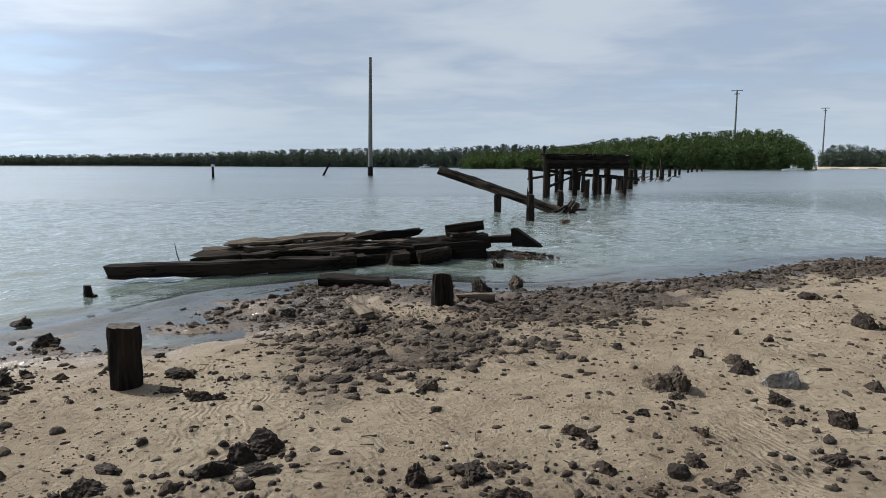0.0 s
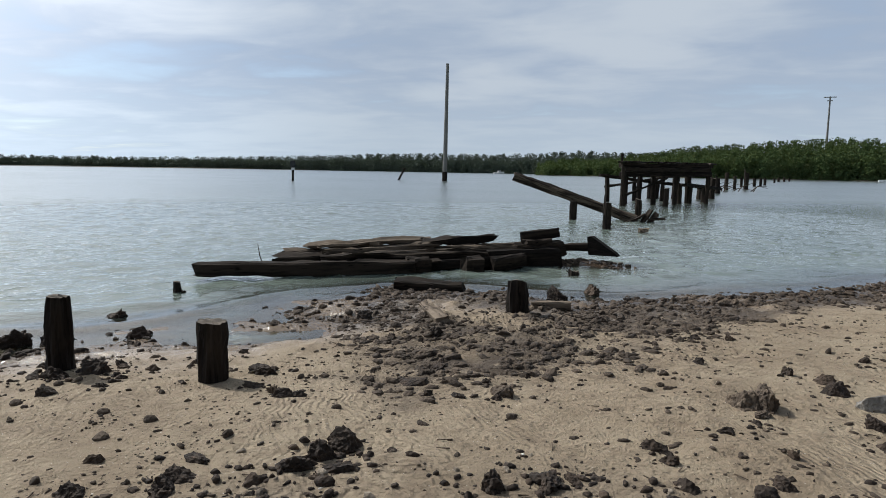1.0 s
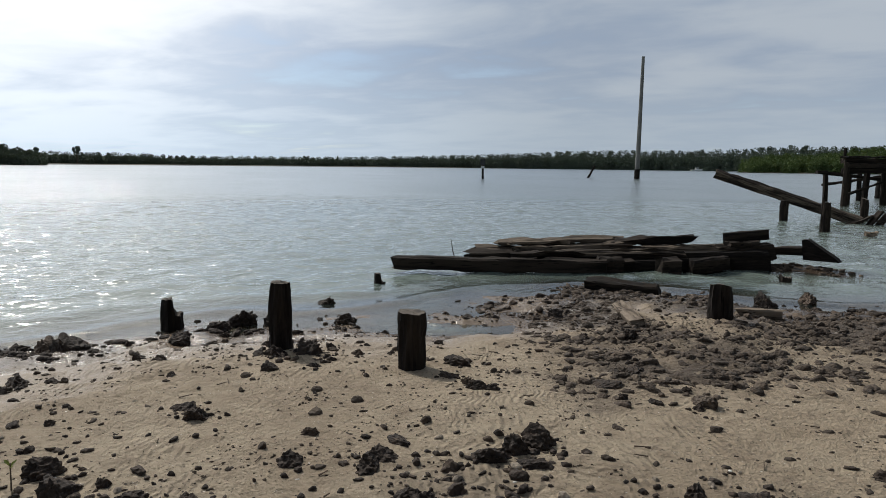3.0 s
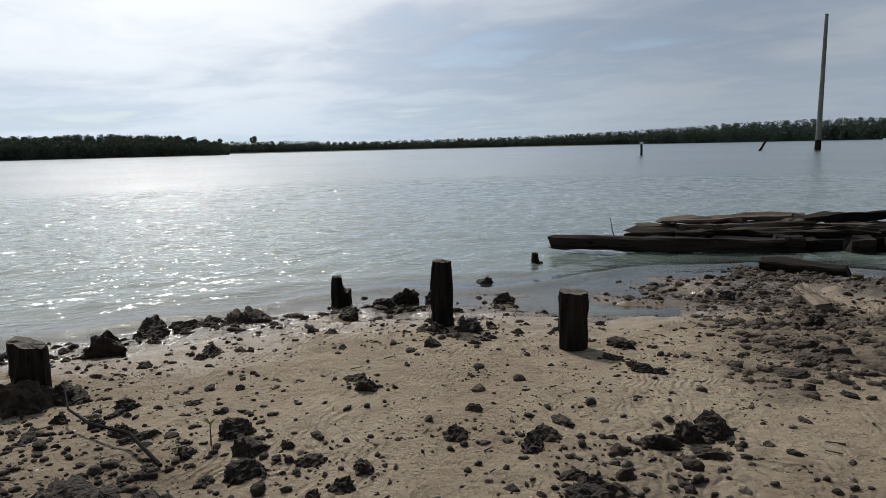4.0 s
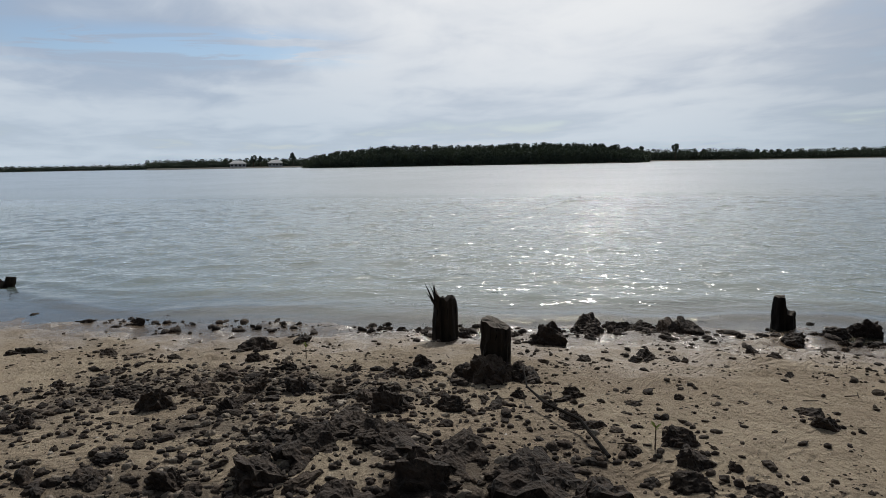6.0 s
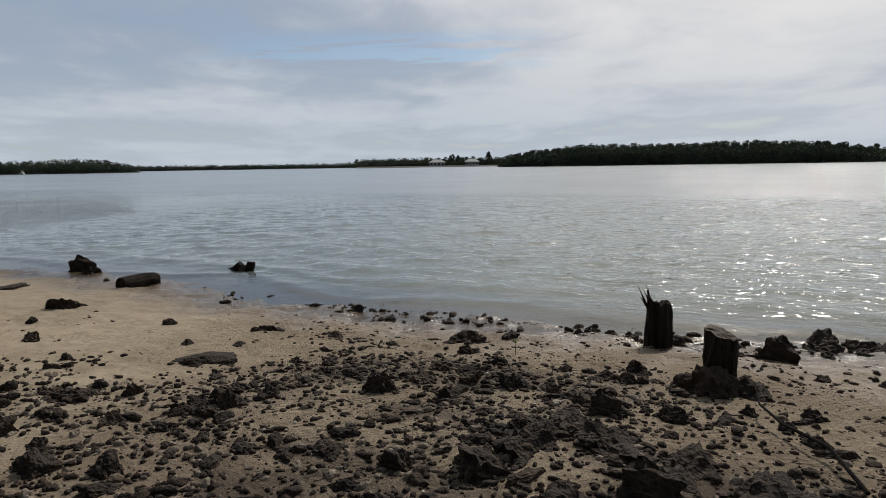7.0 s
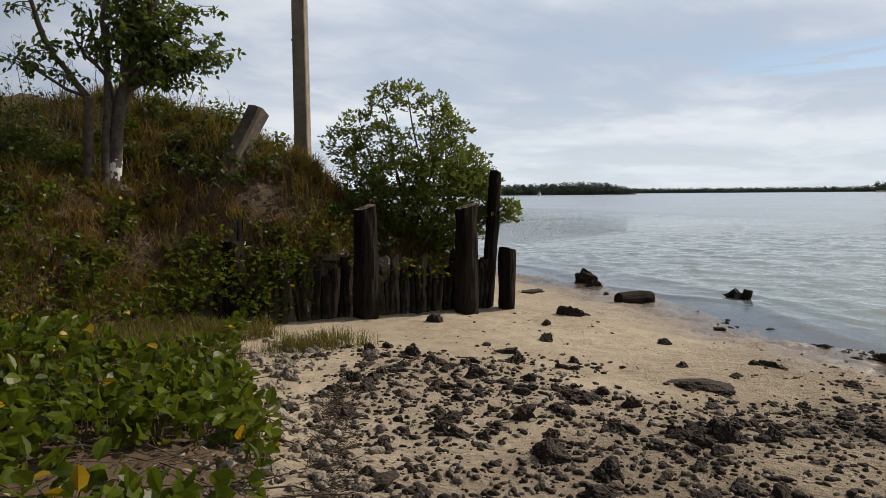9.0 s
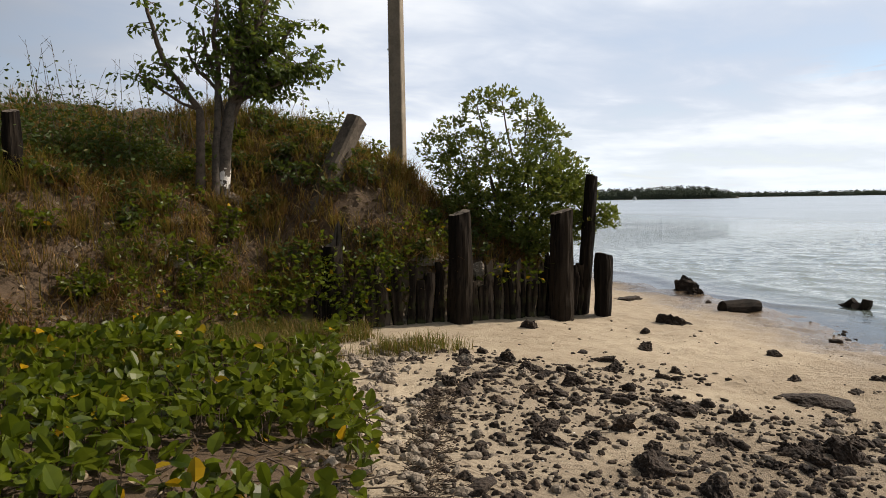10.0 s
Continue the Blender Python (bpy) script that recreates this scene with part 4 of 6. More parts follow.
# ---- wrecked deck lying on the mud bar ----
deck = holder("collapsed_deck", Matrix.Identity(4), "collapsed dark wet timber deck lying in shallow water", "wrecked deck")
beam("front_beam", (-6.68, 10.72, 0.15), (-3.20, 12.50, 0.14), 0.26, 0.25, TIMBER, deck, 41, 3, rough=0.02, ends=0.08)
for i, (a, b, w, h, mat, roll) in enumerate([
        ((-6.05, 12.55, 0.14), (-3.55, 13.95, 0.30), 0.34, 0.13, TIMBER, 14), ((-5.95, 12.85, 0.22), (-3.45, 14.35, 0.36), 0.36, 0.11, BOARD, 10),
        ((-5.60, 13.30, 0.34), (-3.40, 14.70, 0.40), 0.42, 0.10, BOARD, 6), ((-5.05, 12.85, 0.30), (-3.10, 13.85, 0.33), 0.24, 0.12, BOARD, -6),
        ((-4.90, 12.45, 0.23), (-1.30, 14.12, 0.29), 0.24, 0.09, BOARD, 4), ((-4.55, 12.75, 0.27), (-1.22, 14.42, 0.31), 0.22, 0.09, BOARD, -4),
        ((-4.10, 13.20, 0.29), (-1.18, 14.70, 0.34), 0.24, 0.10, BOARD, 3), ((-3.85, 13.65, 0.32), (-1.20, 14.95, 0.38), 0.26, 0.10, BOARD, -7),
        ((-3.50, 14.35, 0.36), (-2.70, 14.85, 0.42), 0.30, 0.14, TIMBER, 12), ((-3.00, 14.60, 0.40), (-2.08, 15.15, 0.42), 0.36, 0.17, TIMBER, -9),
        ((-5.10, 12.60, 0.10), (-1.55, 14.20, 0.12), 0.90, 0.20, TIMBER, 0), ((-4.30, 12.40, 0.16), (-2.90, 13.10, 0.20), 0.18, 0.10, TIMBER, 20),
        ((-2.70, 13.75, 0.36), (-1.30, 14.35, 0.38), 0.16, 0.05, PALEBOARD, 3), ((-5.30, 13.10, 0.37), (-4.30, 13.70, 0.43), 0.20, 0.05, PALEBOARD, 8)]):
    beam("plank", a, b, w, h, mat, deck, 50 + i, roll, rough=0.030, ends=0.16)
beam("upright_board", (-1.36, 14.70, 0.56), (-0.60, 15.05, 0.66), 0.10, 0.21, TIMBER, deck, 61, 0, "dark board standing on edge")
for i, (a, b, w, h) in enumerate([((-2.05, 13.90, 0.12), (-0.60, 14.75, 0.18), 0.56, 0.40), ((-1.45, 14.40, 0.30), (-0.50, 14.95, 0.36), 0.34, 0.30), ((-1.25, 14.45, 0.46), (-0.75, 14.75, 0.48), 0.22, 0.14), ((-3.36, 12.62, 0.14), (-2.98, 12.86, 0.14), 0.30, 0.28), ((-2.34, 13.10, 0.13), (-2.02, 13.30, 0.13), 0.30, 0.30), ((-1.80, 13.45, 0.08), (-1.25, 14.00, 0.16), 0.26, 0.30)]):
    beam("cross_block", a, b, w, h, TIMBER, deck, 70 + i, 5, rough=0.03)
beam("tie_beam", (-0.72, 15.10, 0.32), (0.16, 15.25, 0.33), 0.2, 0.16, TIMBER, deck, 80, rough=0.02)
wedge = [(0.06, 15.05, 0.18), (0.68, 14.92, 0.18), (0.60, 14.92, 0.26), (0.12, 15.05, 0.58), (0.02, 15.07, 0.57)]
part("wedge_block", mesh("wedge_block", wedge + [(x + 0.06, y + 0.22, z) for x, y, z in wedge], [(0, 1, 2, 3, 4), (9, 8, 7, 6, 5)] + [(i, i + 5, (i + 1) % 5 + 5, (i + 1) % 5) for i in range(5)], TIMBER), deck)
tagged(beam("driftwood_beam", (-3.05, 10.75, 0.08), (-1.95, 10.84, 0.06), 0.26, 0.17, TIMBER, None, 82, 8, "dark waterlogged beam half sunk beside mud clods", 0.03), category="driftwood")
tagged(beam("driftwood_plank", (-2.21, 9.20, height(-2.21, 9.2) + 0.02), (-1.63, 7.75, height(-1.63, 7.75) + 0.03), 0.17, 0.07, PALEBOARD, None, 83, 10, "bleached plank half buried in muddy clods", 0.015), category="driftwood")
tagged(beam("driftwood_log", (-0.72, 9.35, height(-0.7, 9.4) + 0.05), (-0.22, 9.55, height(-0.2, 9.6) + 0.05), 0.14, 0.12, PALEBOARD, None, 84, 0, "short brown log lying beside piling", 0.02), category="driftwood")
v, f = tube([(-5.95, 11.9, 0.0), (-6.05, 11.9, 0.3), (-6.1, 11.92, 0.52)], [0.012, 0.01, 0.006])
tagged(new("twig", mesh("twig", v, f, DARKBARK)), "thin bare twig standing in shallow water", "twig")

# ---- ruined pier ----
def small_post(x, y, h, r, seed, parent, mat=PILE):
    v, f, s = piling(r, h, seed, ("slant", "flat", "splinter")[seed % 3], 0.92, 1.2, 10, 5, (random.Random(seed).uniform(-0.05, 0.05), 0))
    return part("post", mesh("post", v, f, mat, ENDGRAIN, slots=s), parent, Matrix.Translation((x, y, 0)))


pier = holder("ruined_pier", Matrix.Identity(4), "ruined dark timber pier standing on pilings in the bay", "pier")
for i, (x, y, h, r) in enumerate([(1.4, 47.4, 1.86, 0.15), (2.1, 42.0, 2.3, 0.16), (3.9, 58.4, 1.6, 0.16), (4.8, 55.1, 1.2, 0.23), (5.3, 55.2, 1.4, 0.2), (4.6, 42.4, 1.08, 0.17), (6.6, 55.4, 2.0, 0.17),
                                  (5.9, 46.6, 1.25, 0.18), (6.6, 47.7, 2.2, 0.24), (8.6, 55.8, 0.95, 0.28), (9.8, 58.1, 1.6, 0.26), (7.55, 46.6, 2.6, 0.14), (2.35, 43.6, 2.5, 0.14), (13.1, 74.0, 1.54, 0.25), (3.3, 50.0, 2.3, 0.15), (5.2, 50.5, 2.3, 0.15), (3.1, 43.2, 2.3, 0.16), (4.1, 44.6, 2.3, 0.17), (5.4, 44.9, 2.2, 0.16), (6.3, 52.0, 2.2, 0.2), (7.4, 53.0, 1.3, 0.22), (8.0, 50.0, 1.1, 0.24)]):
    small_post(x, y, h, r, 100 + i, pier)
for i, (a, b, w, h) in enumerate([((1.95, 42.2, 2.40), (7.8, 46.9, 2.45), 0.3, 0.26), ((1.95, 42.0, 1.88), (7.75, 46.6, 1.95), 0.2, 0.30), ((2.0, 44.4, 2.40), (7.9, 49.3, 2.5), 0.3, 0.26), ((3.0, 50.3, 2.35), (9.2, 57.0, 2.4), 0.3, 0.26),
                                  ((0.8, 46.0, 1.75), (8.4, 50.5, 0.95), 0.2, 0.2), ((1.2, 48.5, 1.0), (6.0, 51.0, 1.75), 0.16, 0.16), ((6.2, 46.2, 1.3), (9.5, 52.5, 0.9), 0.18, 0.2), ((2.2, 41.9, 2.15), (7.6, 46.4, 2.2), 0.12, 0.22), ((2.2, 42.1, 0.6), (4.8, 43.9, 1.7), 0.12, 0.12)]):
    beam("stringer", a, b, w, h, TIMBER, pier, 130 + i, rough=0.02)
for k in range(15):
    t = k / 14
    x, y = 2.0 + 5.7 * t, 41.8 + 5.0 * t
    if k in (3, 9):
        continue
    beam("deck_board", (x - 0.1, y - 0.1, 2.60 + 0.01 * (k % 3)), (x + 0.7 + 0.1 * (k % 2), y + 2.6, 2.62), 0.30, 0.09, TIMBER, pier, 150 + k, rough=0.015, n=4)
beam("mast_stub", (1.98, 42.0, 2.5), (2.0, 42.0, 3.05), 0.14, 0.14, TIMBER, pier, 170)
far_row = [(17.0, 90.6, 2.16, 0.24), (19.2, 96.8, 1.72, 0.22), (20.7, 97.2, 2.18, 0.33), (24.2, 116.9, 1.45, 0.24), (27.1, 121.3, 1.35, 0.24), (30.1, 130.1, 1.31, 0.24), (33.2, 140.2, 1.26, 0.26), (52.7, 207.7, 1.26, 0.3), (55.9, 214.3, 1.24, 0.3), (46.0, 185.0, 1.1, 0.25), (62.0, 232.0, 1.1, 0.3)]
for i, (x, y, h, r) in enumerate(far_row):
    lone_piling(x, y, r, h, ("slant", "flat", "splinter")[i % 3], "far dark pier piling standing in open water", sunk=1.2, seed=180 + i, group="far pier pilings")
heap = Pile()
g = rnd(77)
for k in range(9):
    x, y = 14.0 + g.uniform(0, 5.5), 84 + g.uniform(-2, 2)
    heap.add(*tube([(x, y, -0.2), (x + g.uniform(0.3, 1.2), y, g.uniform(0.3, 0.7)), (x + g.uniform(1.4, 2.6), y, g.uniform(0.1, 1.3))], [0.07, 0.05, 0.02], 5))
tagged(new("driftwood_branches", heap.mesh("driftwood_branches", DARKBARK)), "tangle of bare dark branches caught on pier pilings", "driftwood")

lone_piling(-0.53, 29.4, 0.16, 0.74, "flat", "dark piling under fallen pier beam", sunk=1.2, seed=191, group="pier pilings")
lone_piling(0.73, 24.9, 0.15, 0.90, "splinter", "dark piling with ragged top in front of fallen beam", sunk=1.2, seed=192, group="pier pilings")
lone_piling(2.2, 30.6, 0.15, 0.84, "slant", "dark piling beside foot of fallen beam", sunk=1.2, seed=193, group="pier pilings")
fallen = beam("fallen_beam", (-3.08, 29.50, 1.74), (2.05, 29.55, 0.02), 0.34, 0.34, BOARD, None, 194, 20, "long weathered pier beam slanting down into water", 0.012, 0.12)
tagged(fallen, category="beam")
broken = holder("broken_boards", Matrix.Identity(4), "broken dark boards jammed at foot of fallen beam", "broken boards")
for i, (a, b) in enumerate([((1.7, 28.6, -0.05), (2.35, 28.7, 0.30)), ((2.2, 28.6, -0.05), (2.55, 28.8, 0.48)), ((2.5, 28.6, -0.05), (2.8, 28.9, 0.36)), ((1.5, 28.4, -0.02), (1.9, 28.5, 0.14)), ((2.4, 28.5, 0.12), (3.1, 28.6, 0.15))]):
    beam("board", a, b, 0.24 if i < 3 else 0.1, 0.09 if i < 3 else 0.05, TIMBER, broken, 195 + i, 15 * i)
chunk = beam("floating_timber", (1.75, 23.6, 0.03), (2.05, 23.65, 0.06), 0.2, 0.14, PALEBOARD, None, 199, 10, "small brown timber chunk floating in water", 0.03)
tagged(chunk, category="driftwood")

# ---- timber bulkhead along the bank ----
bulk = holder("bulkhead", Matrix.Identity(4), "rotten dark vertical plank bulkhead holding back the bank", "bulkhead")
g = rnd(21)
ax, ay, bx, by = -5.05, -8.22, -8.76, -6.72
run = math.hypot(bx - ax, by - ay)
pos = 0.0
k = 0
while pos < run:
    w = g.uniform(0.07, 0.15)
    t = (pos + w / 2) / run
    x, y = ax + (bx - ax) * t, ay + (by - ay) * t
    z0 = height(x + 0.10, y + 0.24) - 0.2
    top = 1.00 + 0.09 * math.sin(k * 0.9) + g.uniform(-0.20, 0.12) - (0.25 if t < 0.15 else 0)
    v, f = timber(top - z0, w * 0.98, g.uniform(0.05, 0.10), 300 + k, 8, 0.014, 0.06)
    m = Matrix.Translation((x + g.uniform(-0.015, 0.015), y + 0.07 + g.uniform(-0.02, 0.02), z0)) @ Matrix.Rotation(math.atan2(by - ay, bx - ax), 4, "Z") @ Matrix.Rotation(radians(-90 + g.uniform(-4, 4)), 4, "Y") @ Matrix.Rotation(radians(90), 4, "X")
    part("plank", mesh("plank", v, f, POSTPLANK if k % 4 else BOARD), bulk, m)
    pos += w + g.uniform(0.0, 0.02)
    k += 1

# ---- concrete slab post, utility pole ----
d = Vector((-6.60, -9.20, 3.17)) - Vector((-5.40, -9.24, 1.14))
v, f = timber(d.length, 0.26, 0.26, 350, 8, 0.006, 0.012)
slab = part("concrete_post", mesh("concrete_post", v, f, SLABMAT), None, span((-5.40, -9.24, 1.14), (-6.60, -9.20, 3.17), 20))
tagged(slab, "leaning broken square concrete post in grassy bank", "concrete post")
pole = holder("roadside_pole", pose(-8.78, -10.87, 1.6, 0, 0, 33), "tall square tan concrete utility pole behind the bank", "utility pole")
verts, faces = [], []
for z, r in ((0, 0.132), (2.5, 0.125), (6, 0.115), (11, 0.102)):
    b = r * 0.12
    verts += [(x, y, z) for x, y in ((-r + b, -r), (r - b, -r), (r, -r + b), (r, r - b), (r - b, r), (-r + b, r), (-r, r - b), (-r, -r + b))]
for k in range(3):
    faces += [(k * 8 + i, k * 8 + (i + 1) % 8, k * 8 + 8 + (i + 1) % 8, k * 8 + 8 + i) for i in range(8)]
faces.append(tuple(range(24, 32)))
part("shaft", mesh("shaft", verts, faces, CONCRETE), pole)
for z in (3.2, 4.6):
    v, f = cylinder(0.02, 0.02, 0, 0.05, 8)
    part("bolt", mesh("bolt", v, f, STEEL), pole, Matrix.Translation((0, -0.12, z)) @ Matrix.Rotation(radians(90), 4, "X"))

# ---- plants ----
def leaf_at(heap, p, way, upv, length, width, fold=0.25, curl=0.15):
    """A pointed oval leaf of eight triangles, folded along its middle."""
    way = way.normalized()
    side = way.cross(upv)
    side = side.normalized() if side.length > 1e-4 else way.orthogonal().normalized()
    nrm = side.cross(way)
    pts = []
    for t, w in ((0.0, 0.0), (0.25, 0.8), (0.6, 1.0), (0.9, 0.5), (1.0, 0.0)):
        c = p + way * (length * t) + nrm * (-curl * length * t * t)
        if w == 0.0:
            pts.append(c)
        else:
            pts += [c - side * (width * 0.5 * w) + nrm * (fold * width * 0.5 * w), c, c + side * (width * 0.5 * w) + nrm * (fold * width * 0.5 * w)]
    heap.add(pts, [(0, 2, 1), (0, 3, 2), (1, 2, 5, 4), (2, 3, 6, 5), (4, 5, 8, 7), (5, 6, 9, 8), (7, 8, 10), (8, 9, 10)])


def quick_leaf(vs, fs, p, way, side, length, width):
    """A small far leaf of two triangles, kinked along its middle."""
    n = len(vs)
    mid = p + way * (length * 0.5)
    lift = way.cross(side) * (width * 0.18)
    vs += [p, mid - side * (width * 0.5) + lift, p + way * length, mid + side * (width * 0.5) + lift]
    fs += [(n, n + 2, n + 1), (n, n + 3, n + 2)]


def rand_way(g, zlo=-1.0, zhi=1.0):
    a, z = g.uniform(0, 6.283), g.uniform(zlo, zhi)
    r = math.sqrt(max(0, 1 - z * z))
    return Vector((r * math.cos(a), r * math.sin(a), z))


def twiggy(g, start, goal, r0, r1, steps, wobble):
    pts, rad = [], []
    for k in range(steps + 1):
        t = k / steps
        p = Vector(start).lerp(Vector(goal), t)
        if 0 < k < steps:
            p += Vector((g.uniform(-1, 1), g.uniform(-1, 1), g.uniform(-1, 1))) * wobble
        pts.append(p)
        rad.append(r0 + (r1 - r0) * t)
    return pts, rad


def tree():
    """The small tree on the bank: grey forked trunks, spread limbs, hanging oval leaves."""
    g = rnd(401)
    base = Vector((-4.41, -9.29, (height(-4.75, -10.01) + 0.06) / 1.084))
    root = holder("bank_tree", Matrix.Translation((0.03, 0.058, -0.163)) @ Matrix.Diagonal((1.084, 1.084, 1.084, 1)), "small leafy tree with pale forked trunk on grassy bank", "tree")
    fork = Vector((-4.58, -9.2, 3.25))
    pts, rad = twiggy(g, base, fork, 0.10, 0.07, 5, 0.02)
    part("trunk", mesh("trunk", *tube(pts, rad, 10), BARK, smooth_faces=True), root)
    pts2, rad2 = twiggy(g, base + Vector((0.22, -0.05, 0)), (-4.22, -9.36, 3.15), 0.075, 0.05, 4, 0.02)
    part("trunk", mesh("trunk", *tube(pts2, rad2, 8), DARKBARK, smooth_faces=True), root)
    pts3, rad3 = twiggy(g, base + Vector((0.1, 0.05, 0)), (-4.42, -9.25, 3.4), 0.06, 0.04, 4, 0.02)
    part("trunk", mesh("trunk", *tube(pts3, rad3, 8), BARK, smooth_faces=True), root)
    patch = [pts[1].lerp(pts[2], t) for t in (0.0, 0.3, 0.65, 1.0)]
    v, f = tube([patch[0].lerp(patch[3], k / 22) for k in range(23)], [0.0985 - 0.0004 * k for k in range(23)], 36)
    f = [q for k, q in enumerate(f[:-1]) if noise.fractal(v[q[0]] * 16, 1.0, 2.0, 3) > 0.10 * abs(k // 36 - 10) - 0.62 + 0.9 * max(0, -1.2 - math.atan2(v[q[0]].y - patch[0].y, -(v[q[0]].x - patch[0].x)))]
    part("lichen_patch", mesh("lichen_patch", v, f, WHITEWASH, smooth_faces=True), root, label="white lichen patch on bark")
    ends = [((-4.52, -9.23, 2.9), (-4.95, -9.0, 4.0), 0.035), ((-4.52, -9.23, 2.9), (-4.3, -9.35, 4.2), 0.03), ((-4.56, -9.21, 3.1), (-5.35, -8.95, 3.9), 0.03), ((-4.58, -9.2, 3.25), (-5.15, -8.85, 3.55), 0.035), ((-4.58, -9.2, 3.25), (-5.0, -8.9, 4.6), 0.05), ((-4.58, -9.2, 3.25), (-4.75, -9.1, 5.0), 0.05), ((-4.58, -9.2, 3.25), (-5.3, -8.75, 4.3), 0.04),
            ((-4.22, -9.36, 3.15), (-3.85, -9.53, 3.75), 0.045), ((-3.85, -9.53, 3.75), (-3.62, -9.5, 4.55), 0.035), ((-4.22, -9.36, 3.15), (-3.55, -9.6, 3.55), 0.025), ((-4.42, -9.25, 3.4), (-4.4, -9.2, 4.7), 0.04),
            ((-4.42, -9.25, 3.4), (-4.1, -9.4, 3.9), 0.025), ((-4.58, -9.2, 3.25), (-4.9, -9.6, 4.4), 0.04), ((-4.58, -9.2, 3.25), (-5.2, -9.2, 4.9), 0.04), ((-5.15, -8.85, 3.55), (-5.55, -8.7, 3.75), 0.02)]
    vs, fs = [], []
    for a, b, r in ends:
        p, q = twiggy(g, a, b, r, r * 0.5, 4, 0.04)
        part("branch", mesh("branch", *tube(p, q, 6), DARKBARK, smooth_faces=True), root)
        twigs = Pile()
        dense = 34 if b[0] < -4.6 else 9
        for _ in range(dense):
            t = g.uniform(0.35, 1.0)
            s = Vector(a).lerp(Vector(b), t)
            e = s + rand_way(g, -0.35, 0.8) * g.uniform(0.2, 0.55)
            twigs.add(*tube([s, s.lerp(e, 0.5) + Vector((0, 0, 0.03)), e], [0.009, 0.006, 0.003], 4))
            for _ in range(g.randint(9, 16)):
                c = s.lerp(e, g.uniform(0.25, 1.08)) + rand_way(g) * 0.05
                w = (rand_way(g, -1.0, 0.15) + Vector((0, 0, -0.25))).normalized()
                quick_leaf(vs, fs, c, w, w.cross(rand_way(g)).normalized(), g.uniform(0.07, 0.115), g.uniform(0.04, 0.06))
        part("twig_spray", twigs.mesh("twig_spray", DARKBARK), root, kind="stuff")
    part("crown", mesh("crown", vs, fs, TREELEAF), root, kind="stuff")


def bush():
    """The mangrove bush behind the bulkhead: many thin stems and rounded sprays of small oval leaves."""
    g = rnd(402)
    root = holder("mangrove_bush", Matrix.Identity(4), "dense green mangrove bush growing behind bulkhead", "bush")
    base = Vector((-8.45, -7.85, height(-8.45, -7.85)))
    right, back = Vector((-0.70, 0.71, 0)), Vector((-0.71, -0.70, 0))
    mid = Vector((-8.47, -7.85, 0))
    blobs = [(-0.05, 0.2, 3.42, 0.30), (-0.42, 0.15, 3.36, 0.28), (0.40, 0.15, 3.22, 0.30), (0.62, 0.1, 3.05, 0.26), (0.85, 0.0, 2.85, 0.27), (-0.75, 0.2, 2.95, 0.32), (-1.0, 0.1, 2.72, 0.30), (-0.45, 0, 2.75, 0.42),
             (0.15, -0.1, 2.60, 0.50), (0.65, -0.1, 2.40, 0.50), (1.05, -0.1, 2.30, 0.40), (-0.75, 0.0, 2.35, 0.40), (-0.25, -0.2, 2.20, 0.50), (0.40, -0.3, 2.05, 0.50), (0.95, -0.3, 1.90, 0.45), (1.30, -0.2, 2.05, 0.30),
             (-0.60, -0.1, 1.85, 0.38), (0.1, -0.35, 1.65, 0.48), (0.75, -0.45, 1.50, 0.40), (1.20, -0.4, 1.55, 0.32), (-0.35, -0.2, 1.45, 0.40), (1.62, -0.55, 1.62, 0.22), (1.95, -0.6, 1.66, 0.20), (1.78, -0.55, 1.76, 0.16), (0.4, -0.5, 1.35, 0.30)]
    vs, fs = [], []
    for r, b, z, rad in blobs:
        r = r - 0.55 if r > 1.5 else (r * 0.82 if r > 0 else r * 1.05)
        r, b, z, rad = r * 1.05, b * 1.05 + (0.12 if r > 0.6 else 0.0), 1.94 + (z - 1.94) * 1.05, rad * 0.95
        c = mid + right * r + back * b + Vector((0, 0, z))
        p, q = twiggy(g, base + right * g.uniform(-0.4, 0.5) + Vector((0, 0, -0.1)), c, 0.028, 0.009, 5, 0.07)
        part("stem", mesh("stem", *tube(p, q, 5), DARKBARK), root)
        for _ in range(int((150 if z < 2.5 else 78) * (rad / 0.4) ** 2.0) + 18):
            o = rand_way(g) * rad * (g.uniform(0.25, 1.12) ** 0.6)
            o.z *= 0.85
            s = c + o
            for _ in range(g.randint(6, 9)):
                w = (rand_way(g, -0.25, 1.0) + o.normalized() * 0.5).normalized()
                quick_leaf(vs, fs, s + rand_way(g) * 0.035, w, w.cross(rand_way(g)).normalized(), g.uniform(0.055, 0.085), g.uniform(0.028, 0.042))
    part("foliage", mesh("foliage", vs, fs, BUSHLEAF), root, kind="stuff")


def patchy(x, y, k, sc):
    return float(fbm(np.array([x * sc]), np.array([y * sc]), k)[0])


def seen_area(x, y):
    return -9.5 < x < 0.2 and y > -14.5


tree()
bush()

